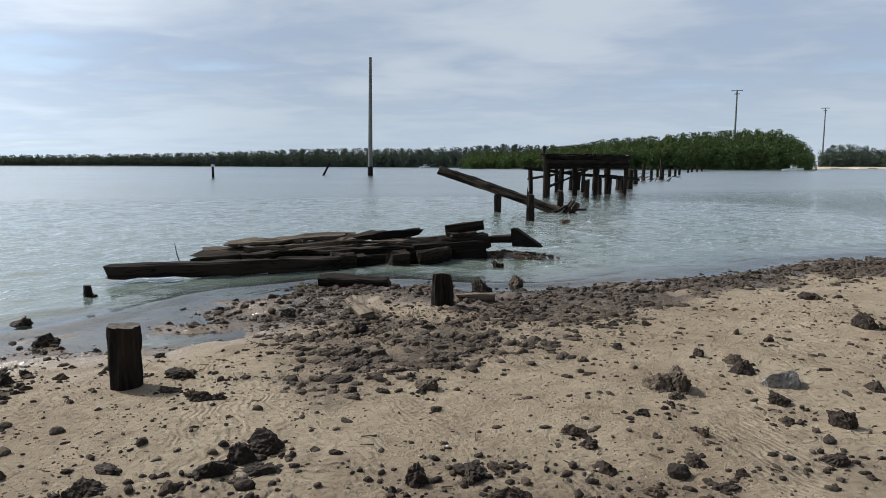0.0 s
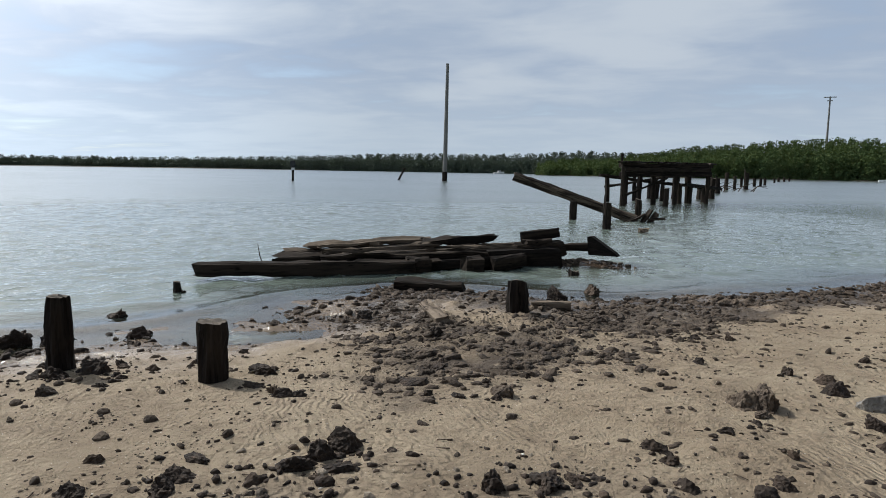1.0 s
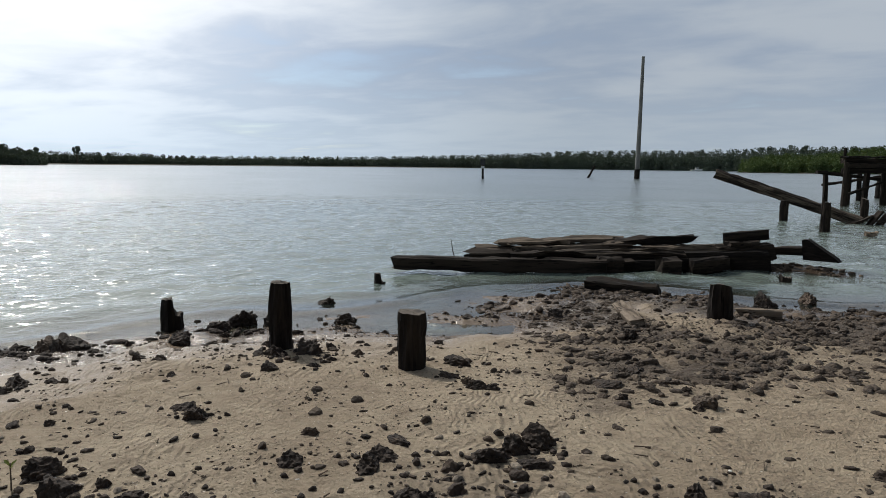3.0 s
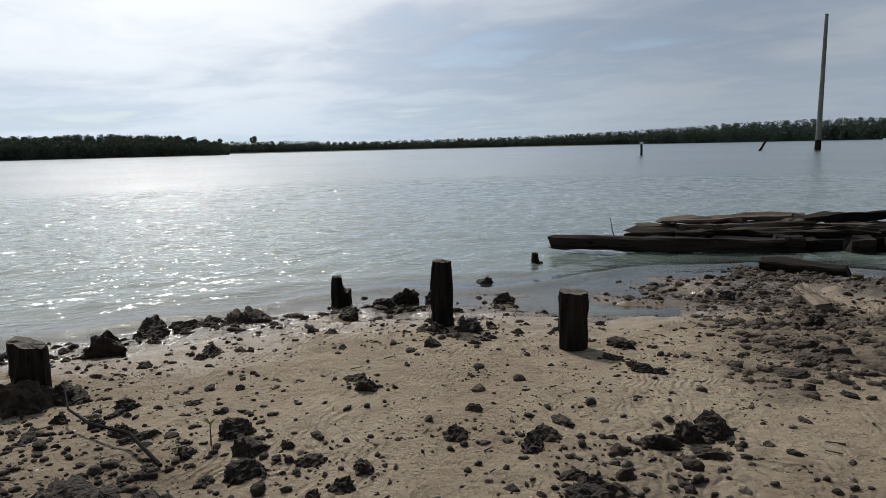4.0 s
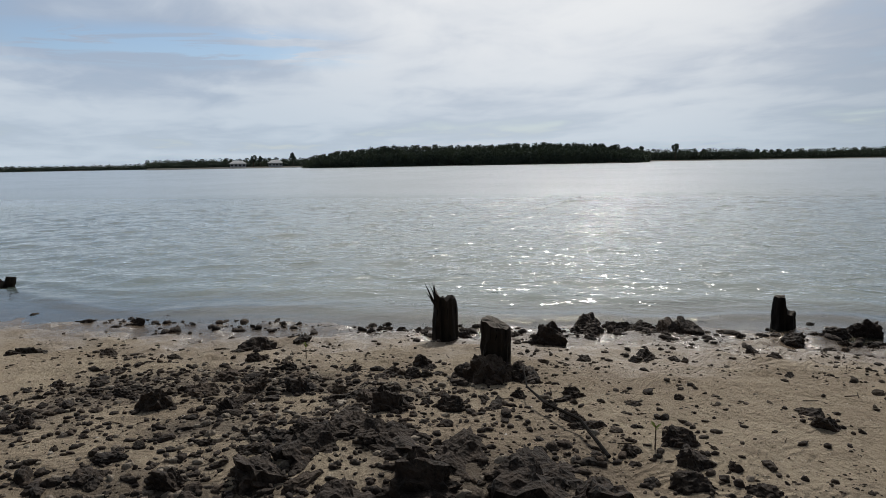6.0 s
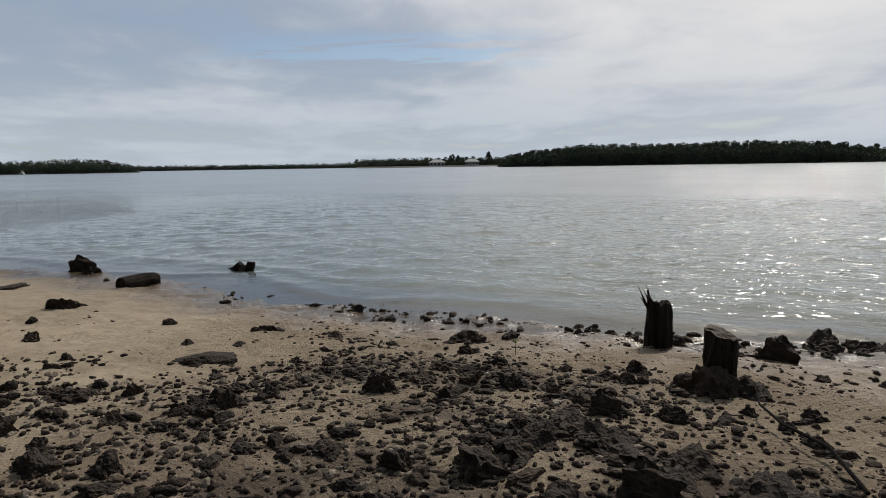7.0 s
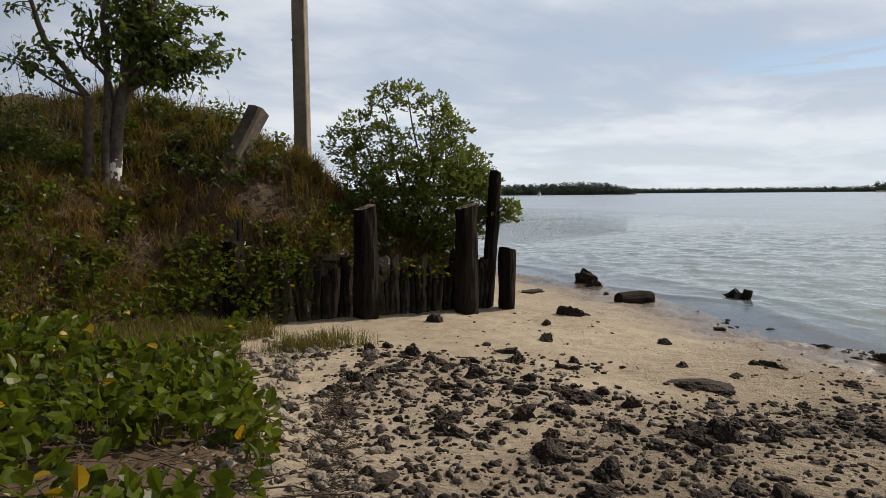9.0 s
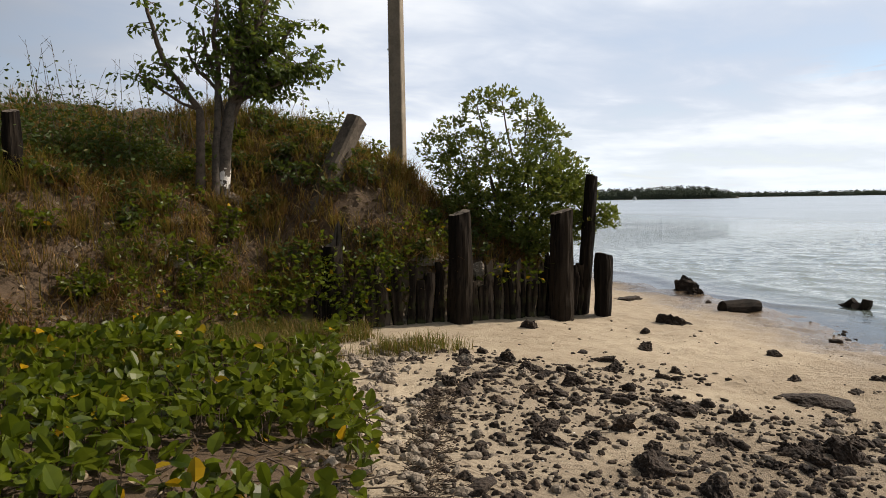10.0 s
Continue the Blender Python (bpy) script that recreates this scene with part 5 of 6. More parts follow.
# creeping vine with oval leaves over the flat in front of the bank
g = rnd(403)
heap = Pile()
stems = Pile()
pts = [(g.uniform(-5.2, 0.4), g.uniform(-8.3, -3.0)) for _ in range(11500)]
px, py = np.array([p[0] for p in pts]), np.array([p[1] for p in pts])
ok = (within(px, py, VINES)) & (fbm(px * 1.5, py * 1.5, 31) > 0.415)
pz = ground_z(px, py)
for x, y, z in zip(px[ok], py[ok], pz[ok]):
    p = Vector((x, y, z + g.uniform(0.01, 0.26)))
    w = rand_way(g, -0.25, 1.0)
    upv = (Vector((-0.25, 0.15, 0.7)) + rand_way(g) * 1.2).normalized()
    leaf_at(heap, p, w, upv, g.uniform(0.065, 0.135), g.uniform(0.050, 0.100), g.uniform(0.05, 0.5), g.uniform(0.0, 0.4))
    if g.random() < 0.3:
        stems.add(*tube([(x, y, z - 0.01), (x + g.uniform(-0.04, 0.04), y + g.uniform(-0.04, 0.04), p.z * 0.5 + z * 0.5), p], [0.004, 0.003, 0.002], 4))
for _ in range(700):
    x, y = g.uniform(-4.8, 0), g.uniform(-8, -3.2)
    if within(np.array([x]), np.array([y]), VINES)[0]:
        a, r = g.uniform(0, 6.3), g.uniform(0.2, 0.6)
        q = [(x + math.cos(a) * r * t + g.uniform(-0.03, 0.03), y + math.sin(a) * r * t + g.uniform(-0.03, 0.03)) for t in (0, 0.35, 0.7, 1)]
        stems.add(*tube([(u, w, height(u, w) + g.uniform(0.01, 0.05)) for u, w in q], [0.006, 0.005, 0.004, 0.003], 4))
dead = Pile()
for _ in range(1500):
    x, y = g.uniform(-4.9, 0.2), g.uniform(-8, -3.1)
    if within(np.array([x]), np.array([y]), VINES)[0]:
        leaf_at(dead, Vector((x, y, height(x, y) + g.uniform(0.005, 0.03))), rand_way(g, -0.1, 0.3), (Vector((0, 0, 1)) + rand_way(g) * 0.6).normalized(), g.uniform(0.04, 0.09), g.uniform(0.025, 0.05), 0.4, 0.5)
for _ in range(5200):
    x, y = g.uniform(-8.6, 0.3), g.uniform(-11.5, -7.2)
    if within(np.array([x]), np.array([y]), HILL)[0]:
        leaf_at(dead, Vector((x, y, height(x, y) + g.uniform(0.005, 0.06))), rand_way(g, -0.2, 0.5), (Vector((0, 0, 1)) + rand_way(g) * 0.9).normalized(), g.uniform(0.04, 0.11), g.uniform(0.025, 0.055), 0.4, 0.6)
tagged(new("dead_leaves", dead.mesh("dead_leaves", DEADLEAF)), "curled brown dead leaves under vines and over bank", "dead leaves", kind="stuff")
tagged(new("vine_leaves", heap.mesh("vine_leaves", VINELEAF)), "glossy green creeping vine leaves, some yellow", "creeping vine", kind="stuff")
tagged(new("vine_stems", stems.mesh("vine_stems", WRACK)), "brown dry creeping vine stems over litter", "vine stems", kind="stuff")


def blades(name, mat, count, box, keep, lo, hi, width, label, seed, lean=0.5, dry=False):
    """Grass: bent narrow blades in tufts."""
    gg = np.random.RandomState(seed)
    x, y = gg.uniform(box[0], box[1], count), gg.uniform(box[2], box[3], count)
    ok = keep(x, y)
    x, y = x[ok], y[ok]
    per = 9
    x, y = np.repeat(x, per), np.repeat(y, per)
    x, y = x + gg.normal(0, 0.035, len(x)), y + gg.normal(0, 0.035, len(y))
    z = ground_z(x, y) - 0.01
    n = len(x)
    L = gg.uniform(lo, hi, n)
    a, b = gg.uniform(0, 6.283, n), gg.uniform(0.1, lean, n)
    dx, dy = np.cos(a) * b * L, np.sin(a) * b * L
    sx, sy = -np.sin(a) * width / 2, np.cos(a) * width / 2
    v = np.empty((n, 5, 3))
    v[:, 0] = np.stack([x - sx, y - sy, z], 1)
    v[:, 1] = np.stack([x + sx, y + sy, z], 1)
    mx, my, mz = x + dx * 0.4, y + dy * 0.4, z + L * 0.6
    v[:, 2] = np.stack([mx + sx * 0.8, my + sy * 0.8, mz], 1)
    v[:, 3] = np.stack([mx - sx * 0.8, my - sy * 0.8, mz], 1)
    v[:, 4] = np.stack([x + dx * 1.2, y + dy * 1.2, z + L * (0.95 - 0.35 * b)], 1)
    i = np.arange(n)[:, None] * 5
    quads = np.concatenate([i, i + 1, i + 2, i + 3], 1)
    tris = np.concatenate([i + 3, i + 2, i + 4], 1)
    me = bpy.data.meshes.new(name)
    me.vertices.add(n * 5)
    me.vertices.foreach_set("co", v.ravel())
    loops = np.concatenate([quads.ravel(), tris.ravel()]).astype(np.int32)
    me.loops.add(len(loops))
    me.loops.foreach_set("vertex_index", loops)
    me.polygons.add(2 * n)
    me.polygons.foreach_set("loop_start", np.concatenate([np.arange(n) * 4, 4 * n + np.arange(n) * 3]).astype(np.int32))
    me.update(calc_edges=True)
    me.materials.append(mat)
    return tagged(new(name, me), label, "grass", kind="stuff")


def on_hill(x, y, extra=0.0):
    return (within(x, y, HILL)) & (gap(x, y, TOE) > extra)


blades("dry_grass", GRASS, 5200, (-9.2, 0.3, -13.5, -6.3), lambda x, y: on_hill(x, y, 0.15) & (fbm(x * 1.6, y * 1.6, 41) > 0.42), 0.12, 0.46, 0.009, "dry straw-coloured grass covering the bank", 1, 1.7)
blades("green_grass", GREENGRASS, 1500, (-9.2, 0.3, -13.5, -6.3), lambda x, y: on_hill(x, y, 0.1) & (fbm(x * 1.1, y * 1.1, 44) > 0.47), 0.08, 0.28, 0.009, "green and yellow grass tufts on the bank", 2, 1.4)
blades("low_grass", GREENGRASS, 6500, (-6.6, 0.3, -8.6, -5.4), lambda x, y: ~on_hill(x, y) & (gap(x, y, TOE) < 1.5 + 0.9 * fbm(x * 2, y * 2, 45)) & (fbm(x * 1.6, y * 1.6, 46) > 0.40) & (x > -5.7), 0.06, 0.26, 0.006, "low dry green grass at foot of the bank", 3, 0.9)

blades("rust_grass", RUSTGRASS, 5200, (-9.2, 0.3, -12.5, -6.3), lambda x, y: on_hill(x, y, 0.1) & (fbm(x * 1.7, y * 1.7, 48) > 0.50), 0.08, 0.34, 0.010, "rust-brown dead grass hanging over the bank", 4, 2.2)

# broad-leaved weeds on the bank and over the planks
wx, wy = [], []
for _ in range(15000):
    wx.append(g.uniform(-9, 0.2))
    wy.append(g.uniform(-12.5, -6.6))
wx, wy = np.array(wx), np.array(wy)
ok = on_hill(wx, wy, -0.0) & (fbm(wx * 0.9, wy * 0.9, 51) > 0.57)
wz = ground_z(wx, wy)
vs, fs = [], []
for x, y, z in zip(wx[ok], wy[ok], wz[ok]):
    for _ in range(3):
        w = rand_way(g, -0.2, 0.9)
        quick_leaf(vs, fs, Vector((x, y, z + g.uniform(0.03, 0.42))) + rand_way(g) * 0.06, w, w.cross(rand_way(g)).normalized(), g.uniform(0.05, 0.09), g.uniform(0.03, 0.055))
for (cx, cy, cz, rx, rz, n) in ((-5.95, -7.80, 0.95, 0.45, 0.36, 420), (-5.1, -8.05, 0.95, 0.45, 0.40, 320), (-7.4, -7.0, 0.85, 0.15, 0.18, 50), (-7.8, -6.8, 0.95, 0.16, 0.2, 60), (-4.2, -7.9, 0.75, 0.6, 0.25, 260), (-5.5, -7.85, 0.6, 0.35, 0.2, 140)):
    for _ in range(n):
        w = rand_way(g, -0.5, 0.8)
        c = Vector((cx + g.gauss(0, rx * 0.6), cy + g.gauss(0, 0.12), cz + g.gauss(0, rz * 0.6)))
        quick_leaf(vs, fs, c, w, w.cross(rand_way(g)).normalized(), g.uniform(0.06, 0.10), g.uniform(0.04, 0.065))
tagged(new("bank_weeds", mesh("bank_weeds", vs, fs, VINELEAF)), "broad green weeds with yellow leaves on the bank", "weeds", kind="stuff")

# leafy weed clumps, arching grass tufts and dry tangles that break up the slope
def weed_clump(x, y, rad, tall, seed, mat, label):
    g = rnd(seed)
    root = holder("weed_clump", Matrix.Translation((x, y, height(x, y))), label, "weeds", "weed clumps on the bank")
    leaves, stalks = Pile(), Pile()
    for _ in range(int(16 + 40 * rad)):
        a, q = g.uniform(0, 6.283), rad * math.sqrt(g.random())
        foot = Vector((math.cos(a) * q * 0.5, math.sin(a) * q * 0.5, -0.05))
        tip = Vector((math.cos(a) * q * 1.2, math.sin(a) * q * 1.2, tall * g.uniform(0.45, 1.0)))
        stalks.add(*tube([foot, foot.lerp(tip, 0.5) + Vector((0, 0, 0.04)), tip], [0.005, 0.004, 0.002], 4))
        for _ in range(g.randint(4, 8)):
            c = foot.lerp(tip, g.uniform(0.3, 1.05)) + rand_way(g) * 0.04
            leaf_at(leaves, c, rand_way(g, -0.3, 0.8), (Vector((0, 0, 0.8)) + rand_way(g)).normalized(), g.uniform(0.05, 0.10), g.uniform(0.035, 0.065), g.uniform(0.1, 0.5), g.uniform(0.0, 0.5))
    part("foliage", leaves.mesh("foliage", mat), root, kind="stuff")
    part("stem", stalks.mesh("stem", DARKBARK), root, kind="stuff")


def grass_tuft(x, y, tall, seed, mat, label):
    g = rnd(seed)
    verts, faces = [], []
    for _ in range(110):
        a, b, L = g.uniform(0, 6.283), g.uniform(0.15, 1.1), tall * g.uniform(0.5, 1.15)
        q = g.uniform(0, 0.09)
        out, side = Vector((math.cos(a), math.sin(a), 0)), Vector((-math.sin(a), math.cos(a), 0)) * 0.0045
        n = len(verts)
        for t in (0.0, 0.4, 0.75, 1.0):
            p = out * (q + L * b * 0.75 * t * t) + Vector((0, 0, L * (t - 0.45 * b * t * t) - 0.03))
            verts += [p - side * (1 - 0.85 * t), p + side * (1 - 0.85 * t)]
        faces += [(n + k, n + k + 1, n + k + 3, n + k + 2) for k in (0, 2, 4)]
    ob = part("grass_tuft", mesh("grass_tuft", verts, faces, mat), None, Matrix.Translation((x, y, height(x, y))), kind="stuff")
    tagged(ob, label, "grass", kind="stuff")


g = rnd(820)
spots = []
while len(spots) < 215:
    x, y = g.uniform(-8.8, 0.0), g.uniform(-11.6, -7.0)
    if on_hill(np.array([x]), np.array([y]), 0.12)[0]:
        spots.append((x, y))
for i, (x, y) in enumerate(spots):
    kind = patchy(x, y, 52, 0.9)
    if i < 95:
        dark = kind < 0.55
        weed_clump(x, y, g.uniform(0.14, 0.34), g.uniform(0.16, 0.42), 830 + i, SCRUBLEAF if dark else VINELEAF, "dark green broad-leaved weed clump on the bank" if dark else "bright green weed clump on the bank")
    else:
        rusty = kind < 0.5
        grass_tuft(x, y, g.uniform(0.25, 0.52), 830 + i, RUSTGRASS if rusty else (GRASS if i % 3 else GREENGRASS), "rust-brown arching dead grass tuft" if rusty else "straw-coloured arching grass tuft")
tangle = Pile()
for _ in range(420):
    x, y = g.uniform(-8.8, 0.2), g.uniform(-11.0, -7.2)
    if not on_hill(np.array([x]), np.array([y]), 0.05)[0]:
        continue
    p, a = Vector((x, y, height(x, y))), g.uniform(0, 6.283)
    L = g.uniform(0.2, 0.7)
    q = p + Vector((math.cos(a) * L, math.sin(a) * L, 0))
    q.z = height(q.x, q.y) + g.uniform(0.0, 0.12)
    tangle.add(*tube([p, p.lerp(q, 0.5) + Vector((0, 0, g.uniform(0.06, 0.25))), q], [0.005, 0.004, 0.002], 4))
tagged(new("dry_tangle", tangle.mesh("dry_tangle", WRACK)), "tangled dead brown stems over the bank", "dead stems", kind="stuff")

# tall bare stalks against the sky on the crest
heap = Pile()
for _ in range(170):
    x = g.uniform(-8.0, 0.2)
    y = -12.0 + g.uniform(-0.8, 1.2)
    z = height(x, y)
    hgt = g.uniform(0.3, 1.5) * (0.6 if x < -5 else 1.0)
    tip = Vector((x + g.uniform(-0.25, 0.25), y + g.uniform(-0.1, 0.1), z + hgt))
    heap.add(*tube([(x, y, z - 0.05), Vector((x, y, z)).lerp(tip, 0.5) + Vector((0.03, 0, 0)), tip], [0.007, 0.005, 0.002], 4))
    for _ in range(g.randint(1, 6)):
        s = Vector((x, y, z)).lerp(tip, g.uniform(0.45, 1))
        heap.add(*tube([s, s + Vector((g.uniform(-0.14, 0.14), g.uniform(-0.1, 0.1), g.uniform(0.03, 0.16)))], [0.004, 0.0015], 3))
tagged(new("dry_stalks", heap.mesh("dry_stalks", DARKBARK)), "thin bare dry stalks on crest of the bank", "dry stalks", kind="stuff")
# dark scrub under the tree
vs, fs = [], []
for _ in range(8500):
    cx = g.uniform(-4.6, 0.4)
    c = Vector((cx, -11.0 + g.gauss(0, 0.5), 0))
    c.z = height(c.x, c.y) + abs(g.gauss(0, 0.40))
    w = rand_way(g, -0.4, 0.9)
    quick_leaf(vs, fs, c, w, w.cross(rand_way(g)).normalized(), g.uniform(0.05, 0.09), g.uniform(0.03, 0.05))
tagged(new("scrub", mesh("scrub", vs, fs, SCRUBLEAF)), "dark low scrub along crest of the bank", "scrub", kind="stuff")

# ---- rocks ----
def craggy(v0, seed, squash, rugged, cuts=9):
    """Points of a sphere cut by random planes, then roughened at three scales."""
    g = rnd(seed)
    off = Vector((g.uniform(-50, 50), g.uniform(-50, 50), g.uniform(-50, 50)))
    sx, sy = g.uniform(0.85, 1.25), g.uniform(0.65, 1.0)
    planes = []
    for _ in range(cuts):
        a, z = g.uniform(0, 6.283), g.uniform(-0.3, 1.0)
        r = math.sqrt(1 - z * z)
        planes.append((Vector((r * math.cos(a), r * math.sin(a), z)), g.uniform(0.42, 0.80)))
    out = []
    for p in v0:
        q = Vector(p)
        for n, d in planes:
            over = q.dot(n) - d
            if over > 0:
                q = q - n * (over * 0.88)
        a = noise.fractal(q * 1.3 + off, 1.0, 2.0, 3)
        b = noise.ridged_multi_fractal(q * 2.4 + off, 0.8, 2.2, 4, 1.0, 2.0)
        c = noise.fractal(q * 6.0 + off, 0.8, 2.0, 3)
        k = 1 + rugged * (0.24 * a + 0.20 * (b - 1.0) + 0.24 * c)
        out.append((q.x * k * sx, q.y * k * sy, max(q.z * k * squash, -0.3)))
    return out


def rock_mesh(name, seed, sub, mat, squash=0.62, rugged=0.42, flat=0.0):
    v0, f0 = ICO[sub]
    out = craggy(v0, seed, squash, rugged)
    if flat:
        out = [(x, y, min(z, flat + 0.04 * noise.fractal(Vector((x, y, seed)) * 3, 1.0, 2.0, 3))) for x, y, z in out]
    return mesh(name, out, f0, mat)


rock_shapes = [rock_mesh("rock", 500 + i, 4, ROCK, (0.6, 0.75, 0.9, 0.68)[i % 4], 0.8) for i in range(10)]
pale_shapes = [rock_mesh("rock", 520 + i, 4, PALEROCK, 0.75, 0.7) for i in range(4)]
brown_shapes = [rock_mesh("rock", 526 + i, 4, BROWNROCK, 0.8, 0.8) for i in range(2)]
heap_shapes = [rock_mesh("rock", 540 + i, 4, ROCK, 0.66, 1.0) for i in range(4)]
slab_shapes = [rock_mesh("rock", 530 + i, 4, ROCK, 0.5, 0.5, 0.26) for i in range(3)]


def rock(x, y, r, shape, label, g, sink=0.1, group="beach rocks", grow=1.3):
    z = height(x, y)
    r *= grow
    ob = part("rock", shape, None, Matrix.Translation((x, y, max(z, -0.05) - r * sink + 0.02 * r)) @ pose(0, 0, 0, g.uniform(-12, 12), g.uniform(-12, 12), g.uniform(0, 360)) @ Matrix.Diagonal((r, r, r * g.uniform(0.85, 1.15), 1)))
    return tagged(ob, label, "rock", group)


g = rnd(600)
beach_rocks = [(-2.72, 5.38, 0.12), (-2.23, 4.72, 0.075), (-2.60, 4.90, 0.075), (-1.29, 5.82, 0.12), (-0.65, 4.96, 0.06), (0.91, 4.53, 0.075), (1.15, 4.78, 0.05), (1.72, 6.23, 0.08), (1.93, 6.02, 0.09), (1.90, 5.63, 0.08),
               (2.16, 4.49, 0.11), (1.92, 4.90, 0.07), (1.82, 4.53, 0.055), (-1.52, 3.67, 0.12), (-1.40, 3.50, 0.10), (-0.47, 3.45, 0.095), (-0.20, 3.59, 0.10), (-0.05, 3.64, 0.06), (0.41, 4.16, 0.07), (0.48, 3.99, 0.05),
               (1.22, 4.23, 0.05), (1.13, 3.48, 0.06), (1.26, 3.61, 0.05), (1.85, 3.88, 0.07), (3.82, 7.57, 0.12), (2.73, 5.23, 0.08), (4.08, 9.59, 0.14), (1.17, 7.53, 0.08), (-5.06, 6.92, 0.15), (-6.00, 7.75, 0.11), (-4.18, 5.10, 0.09)]
for x, y, r in beach_rocks:
    rock(x, y, r, g.choice(rock_shapes), "dark pitted reef rock lying on tan sand", g)
field_rocks = [(-2.19, 3.18, 0.09), (0.10, 11.18, 0.19), (-0.43, 10.61, 0.15), (-2.76, 8.23, 0.12), (-1.57, 7.09, 0.12), (-3.73, 2.20, 0.10), (-3.69, 1.81, 0.08), (-4.26, 1.72, 0.09), (-4.58, 1.69, 0.08), (-6.72, 3.18, 0.07),
               (-5.86, 3.28, 0.11), (-5.68, 3.46, 0.08), (-3.92, 3.29, 0.08), (-3.65, 3.20, 0.07), (-4.45, 4.90, 0.11), (-4.22, 5.08, 0.15), (-3.83, 4.68, 0.05), (-2.61, 2.89, 0.08), (-2.18, 3.08, 0.09), (-2.75, 2.28, 0.06),
               (-3.03, 2.17, 0.07), (-3.23, 1.92, 0.10), (-2.68, 2.06, 0.07), (-1.68, 2.79, 0.08), (-1.83, 2.87, 0.07), (-4.68, 4.90, 0.09), (-9.34, -1.62, 0.11), (-7.49, -1.65, 0.08), (-6.13, 1.16, 0.09), (-4.58, -0.61, 0.06), (-4.57, -0.28, 0.06)]
for x, y, r in field_rocks:
    rock(x, y, r, g.choice(rock_shapes), "dark craggy reef rock among smaller stones", g)
for x, y, r in ((-5.36, -3.25, 0.15), (-4.76, -3.46, 0.10), (-5.04, -4.07, 0.06), (-3.99, -3.64, 0.08), (-4.08, -3.33, 0.07), (-4.45, -4.43, 0.09), (-7.15, -3.07, 0.06), (-7.16, -2.58, 0.07), (-4.95, -4.36, 0.09), (-6.12, -4.44, 0.12), (-8.06, -3.60, 0.07), (-7.21, -6.34, 0.10), (-8.16, -5.26, 0.09), (-7.26, -4.74, 0.08), (-6.49, -3.95, 0.06), (-5.56, -1.03, 0.12), (-5.60, 1.50, 0.15), (-5.46, 1.78, 0.14), (-5.80, 1.6, 0.12), (-5.42, 1.58, 0.12), (-5.35, 1.85, 0.10), (-5.52, 1.62, 0.20), (-5.44, 1.92, 0.16)):
    rock(x, y, r, g.choice(rock_shapes), "dark pitted reef rock on the upper beach", g)
for x, y, r in ((-4.22, 0.0, 0.30), (-4.15, 0.45, 0.32), (-3.85, 0.80, 0.25), (-3.46, 1.10, 0.30), (-3.2, 1.35, 0.22), (-4.5, 0.3, 0.24), (-3.6, 0.5, 0.22), (-4.0, -0.3, 0.2), (-3.1, 0.9, 0.2), (-4.5, -0.2, 0.18), (-3.5, 0.1, 0.2), (-4.75, 0.55, 0.16)):
    rock(x, y, r, g.choice(heap_shapes), "large black craggy reef rock in rock heap", g, 0.2, "heap rocks", 1.32)
for x, y, r in ((-6.74, 2.72, 0.25), (-7.43, -0.33, 0.22), (-7.30, -0.15, 0.14), (-7.87, -2.46, 0.16), (-9.22, -5.50, 0.27), (-13.55, -7.40, 0.36), (-13.2, -7.1, 0.2)):
    rock(x, y, r, g.choice(heap_shapes), "big dark reef boulder at water's edge", g, 0.28, "shore boulders")
for x, y, r in ((-1.38, 5.30, 0.17), (-6.49, -2.65, 0.25), (-10.92, -7.22, 0.22)):
    rock(x, y, r, g.choice(slab_shapes), "flat-topped dark slab of reef rock", g, 0.1, "slab rocks")
for x, y, r in ((-5.24, -5.57, 0.10), (-5.29, -4.83, 0.07), (-3.6, -5.0, 0.08), (-4.2, -5.55, 0.10), (-4.45, -5.9, 0.11), (-3.9, -5.45, 0.09), (-3.15, -3.95, 0.08), (-1.85, -3.6, 0.09), (-2.3, -3.35, 0.07), (-3.3, -4.5, 0.06)):
    rock(x, y, r, g.choice(pale_shapes), "pale brown pitted limestone rock", g, 0.1, "pale rocks")
for _ in range(30):
    t = g.random()
    x, y = -7.35 + 1.5 * t + g.gauss(0, 0.18), 3.2 + 3.0 * t + g.gauss(0, 0.22)
    rock(x, y, g.uniform(0.06, 0.17), g.choice(rock_shapes), "wet black reef rock heaped at water's edge", g, 0.2, "water's edge rocks")
for _ in range(9):
    x, y = g.uniform(-5.2, -2.4), g.uniform(-10.6, -9.0)
    rock(x, y, g.uniform(0.07, 0.16), g.choice(pale_shapes), "pale limestone rock half hidden in bank grass", g, 0.2, "bank rocks")
for x, y, r in ((-6.55, -7.75, 0.19), (-6.30, -7.84, 0.15), (-6.72, -7.85, 0.18), (-7.35, -7.48, 0.13), (-7.70, -7.35, 0.11)):
    rock(x, y, r, g.choice(pale_shapes), "grey-brown rubble stone wedged behind the planks", g, 0.1, "bulkhead rubble")
rock(-2.62, -10.15, 0.17, pale_shapes[2], "white limestone boulder in bank grass", g, 0.1, "bank rocks")
for x, y, r in ((1.12, 5.16, 0.12), (1.22, 4.95, 0.06), (-0.62, 5.08, 0.09)):
    rock(x, y, r, g.choice(brown_shapes), "brown pitted limestone rock on tan sand", g, 0.0, "brown rocks")
tall = rock(1.29, 5.20, 0.115, brown_shapes[1], "upright brown limestone rock standing on sand", g, 0.0, "pale rocks")
tall.matrix_basis = tall.matrix_basis @ Matrix.Diagonal((0.9, 0.9, 1.9, 1))
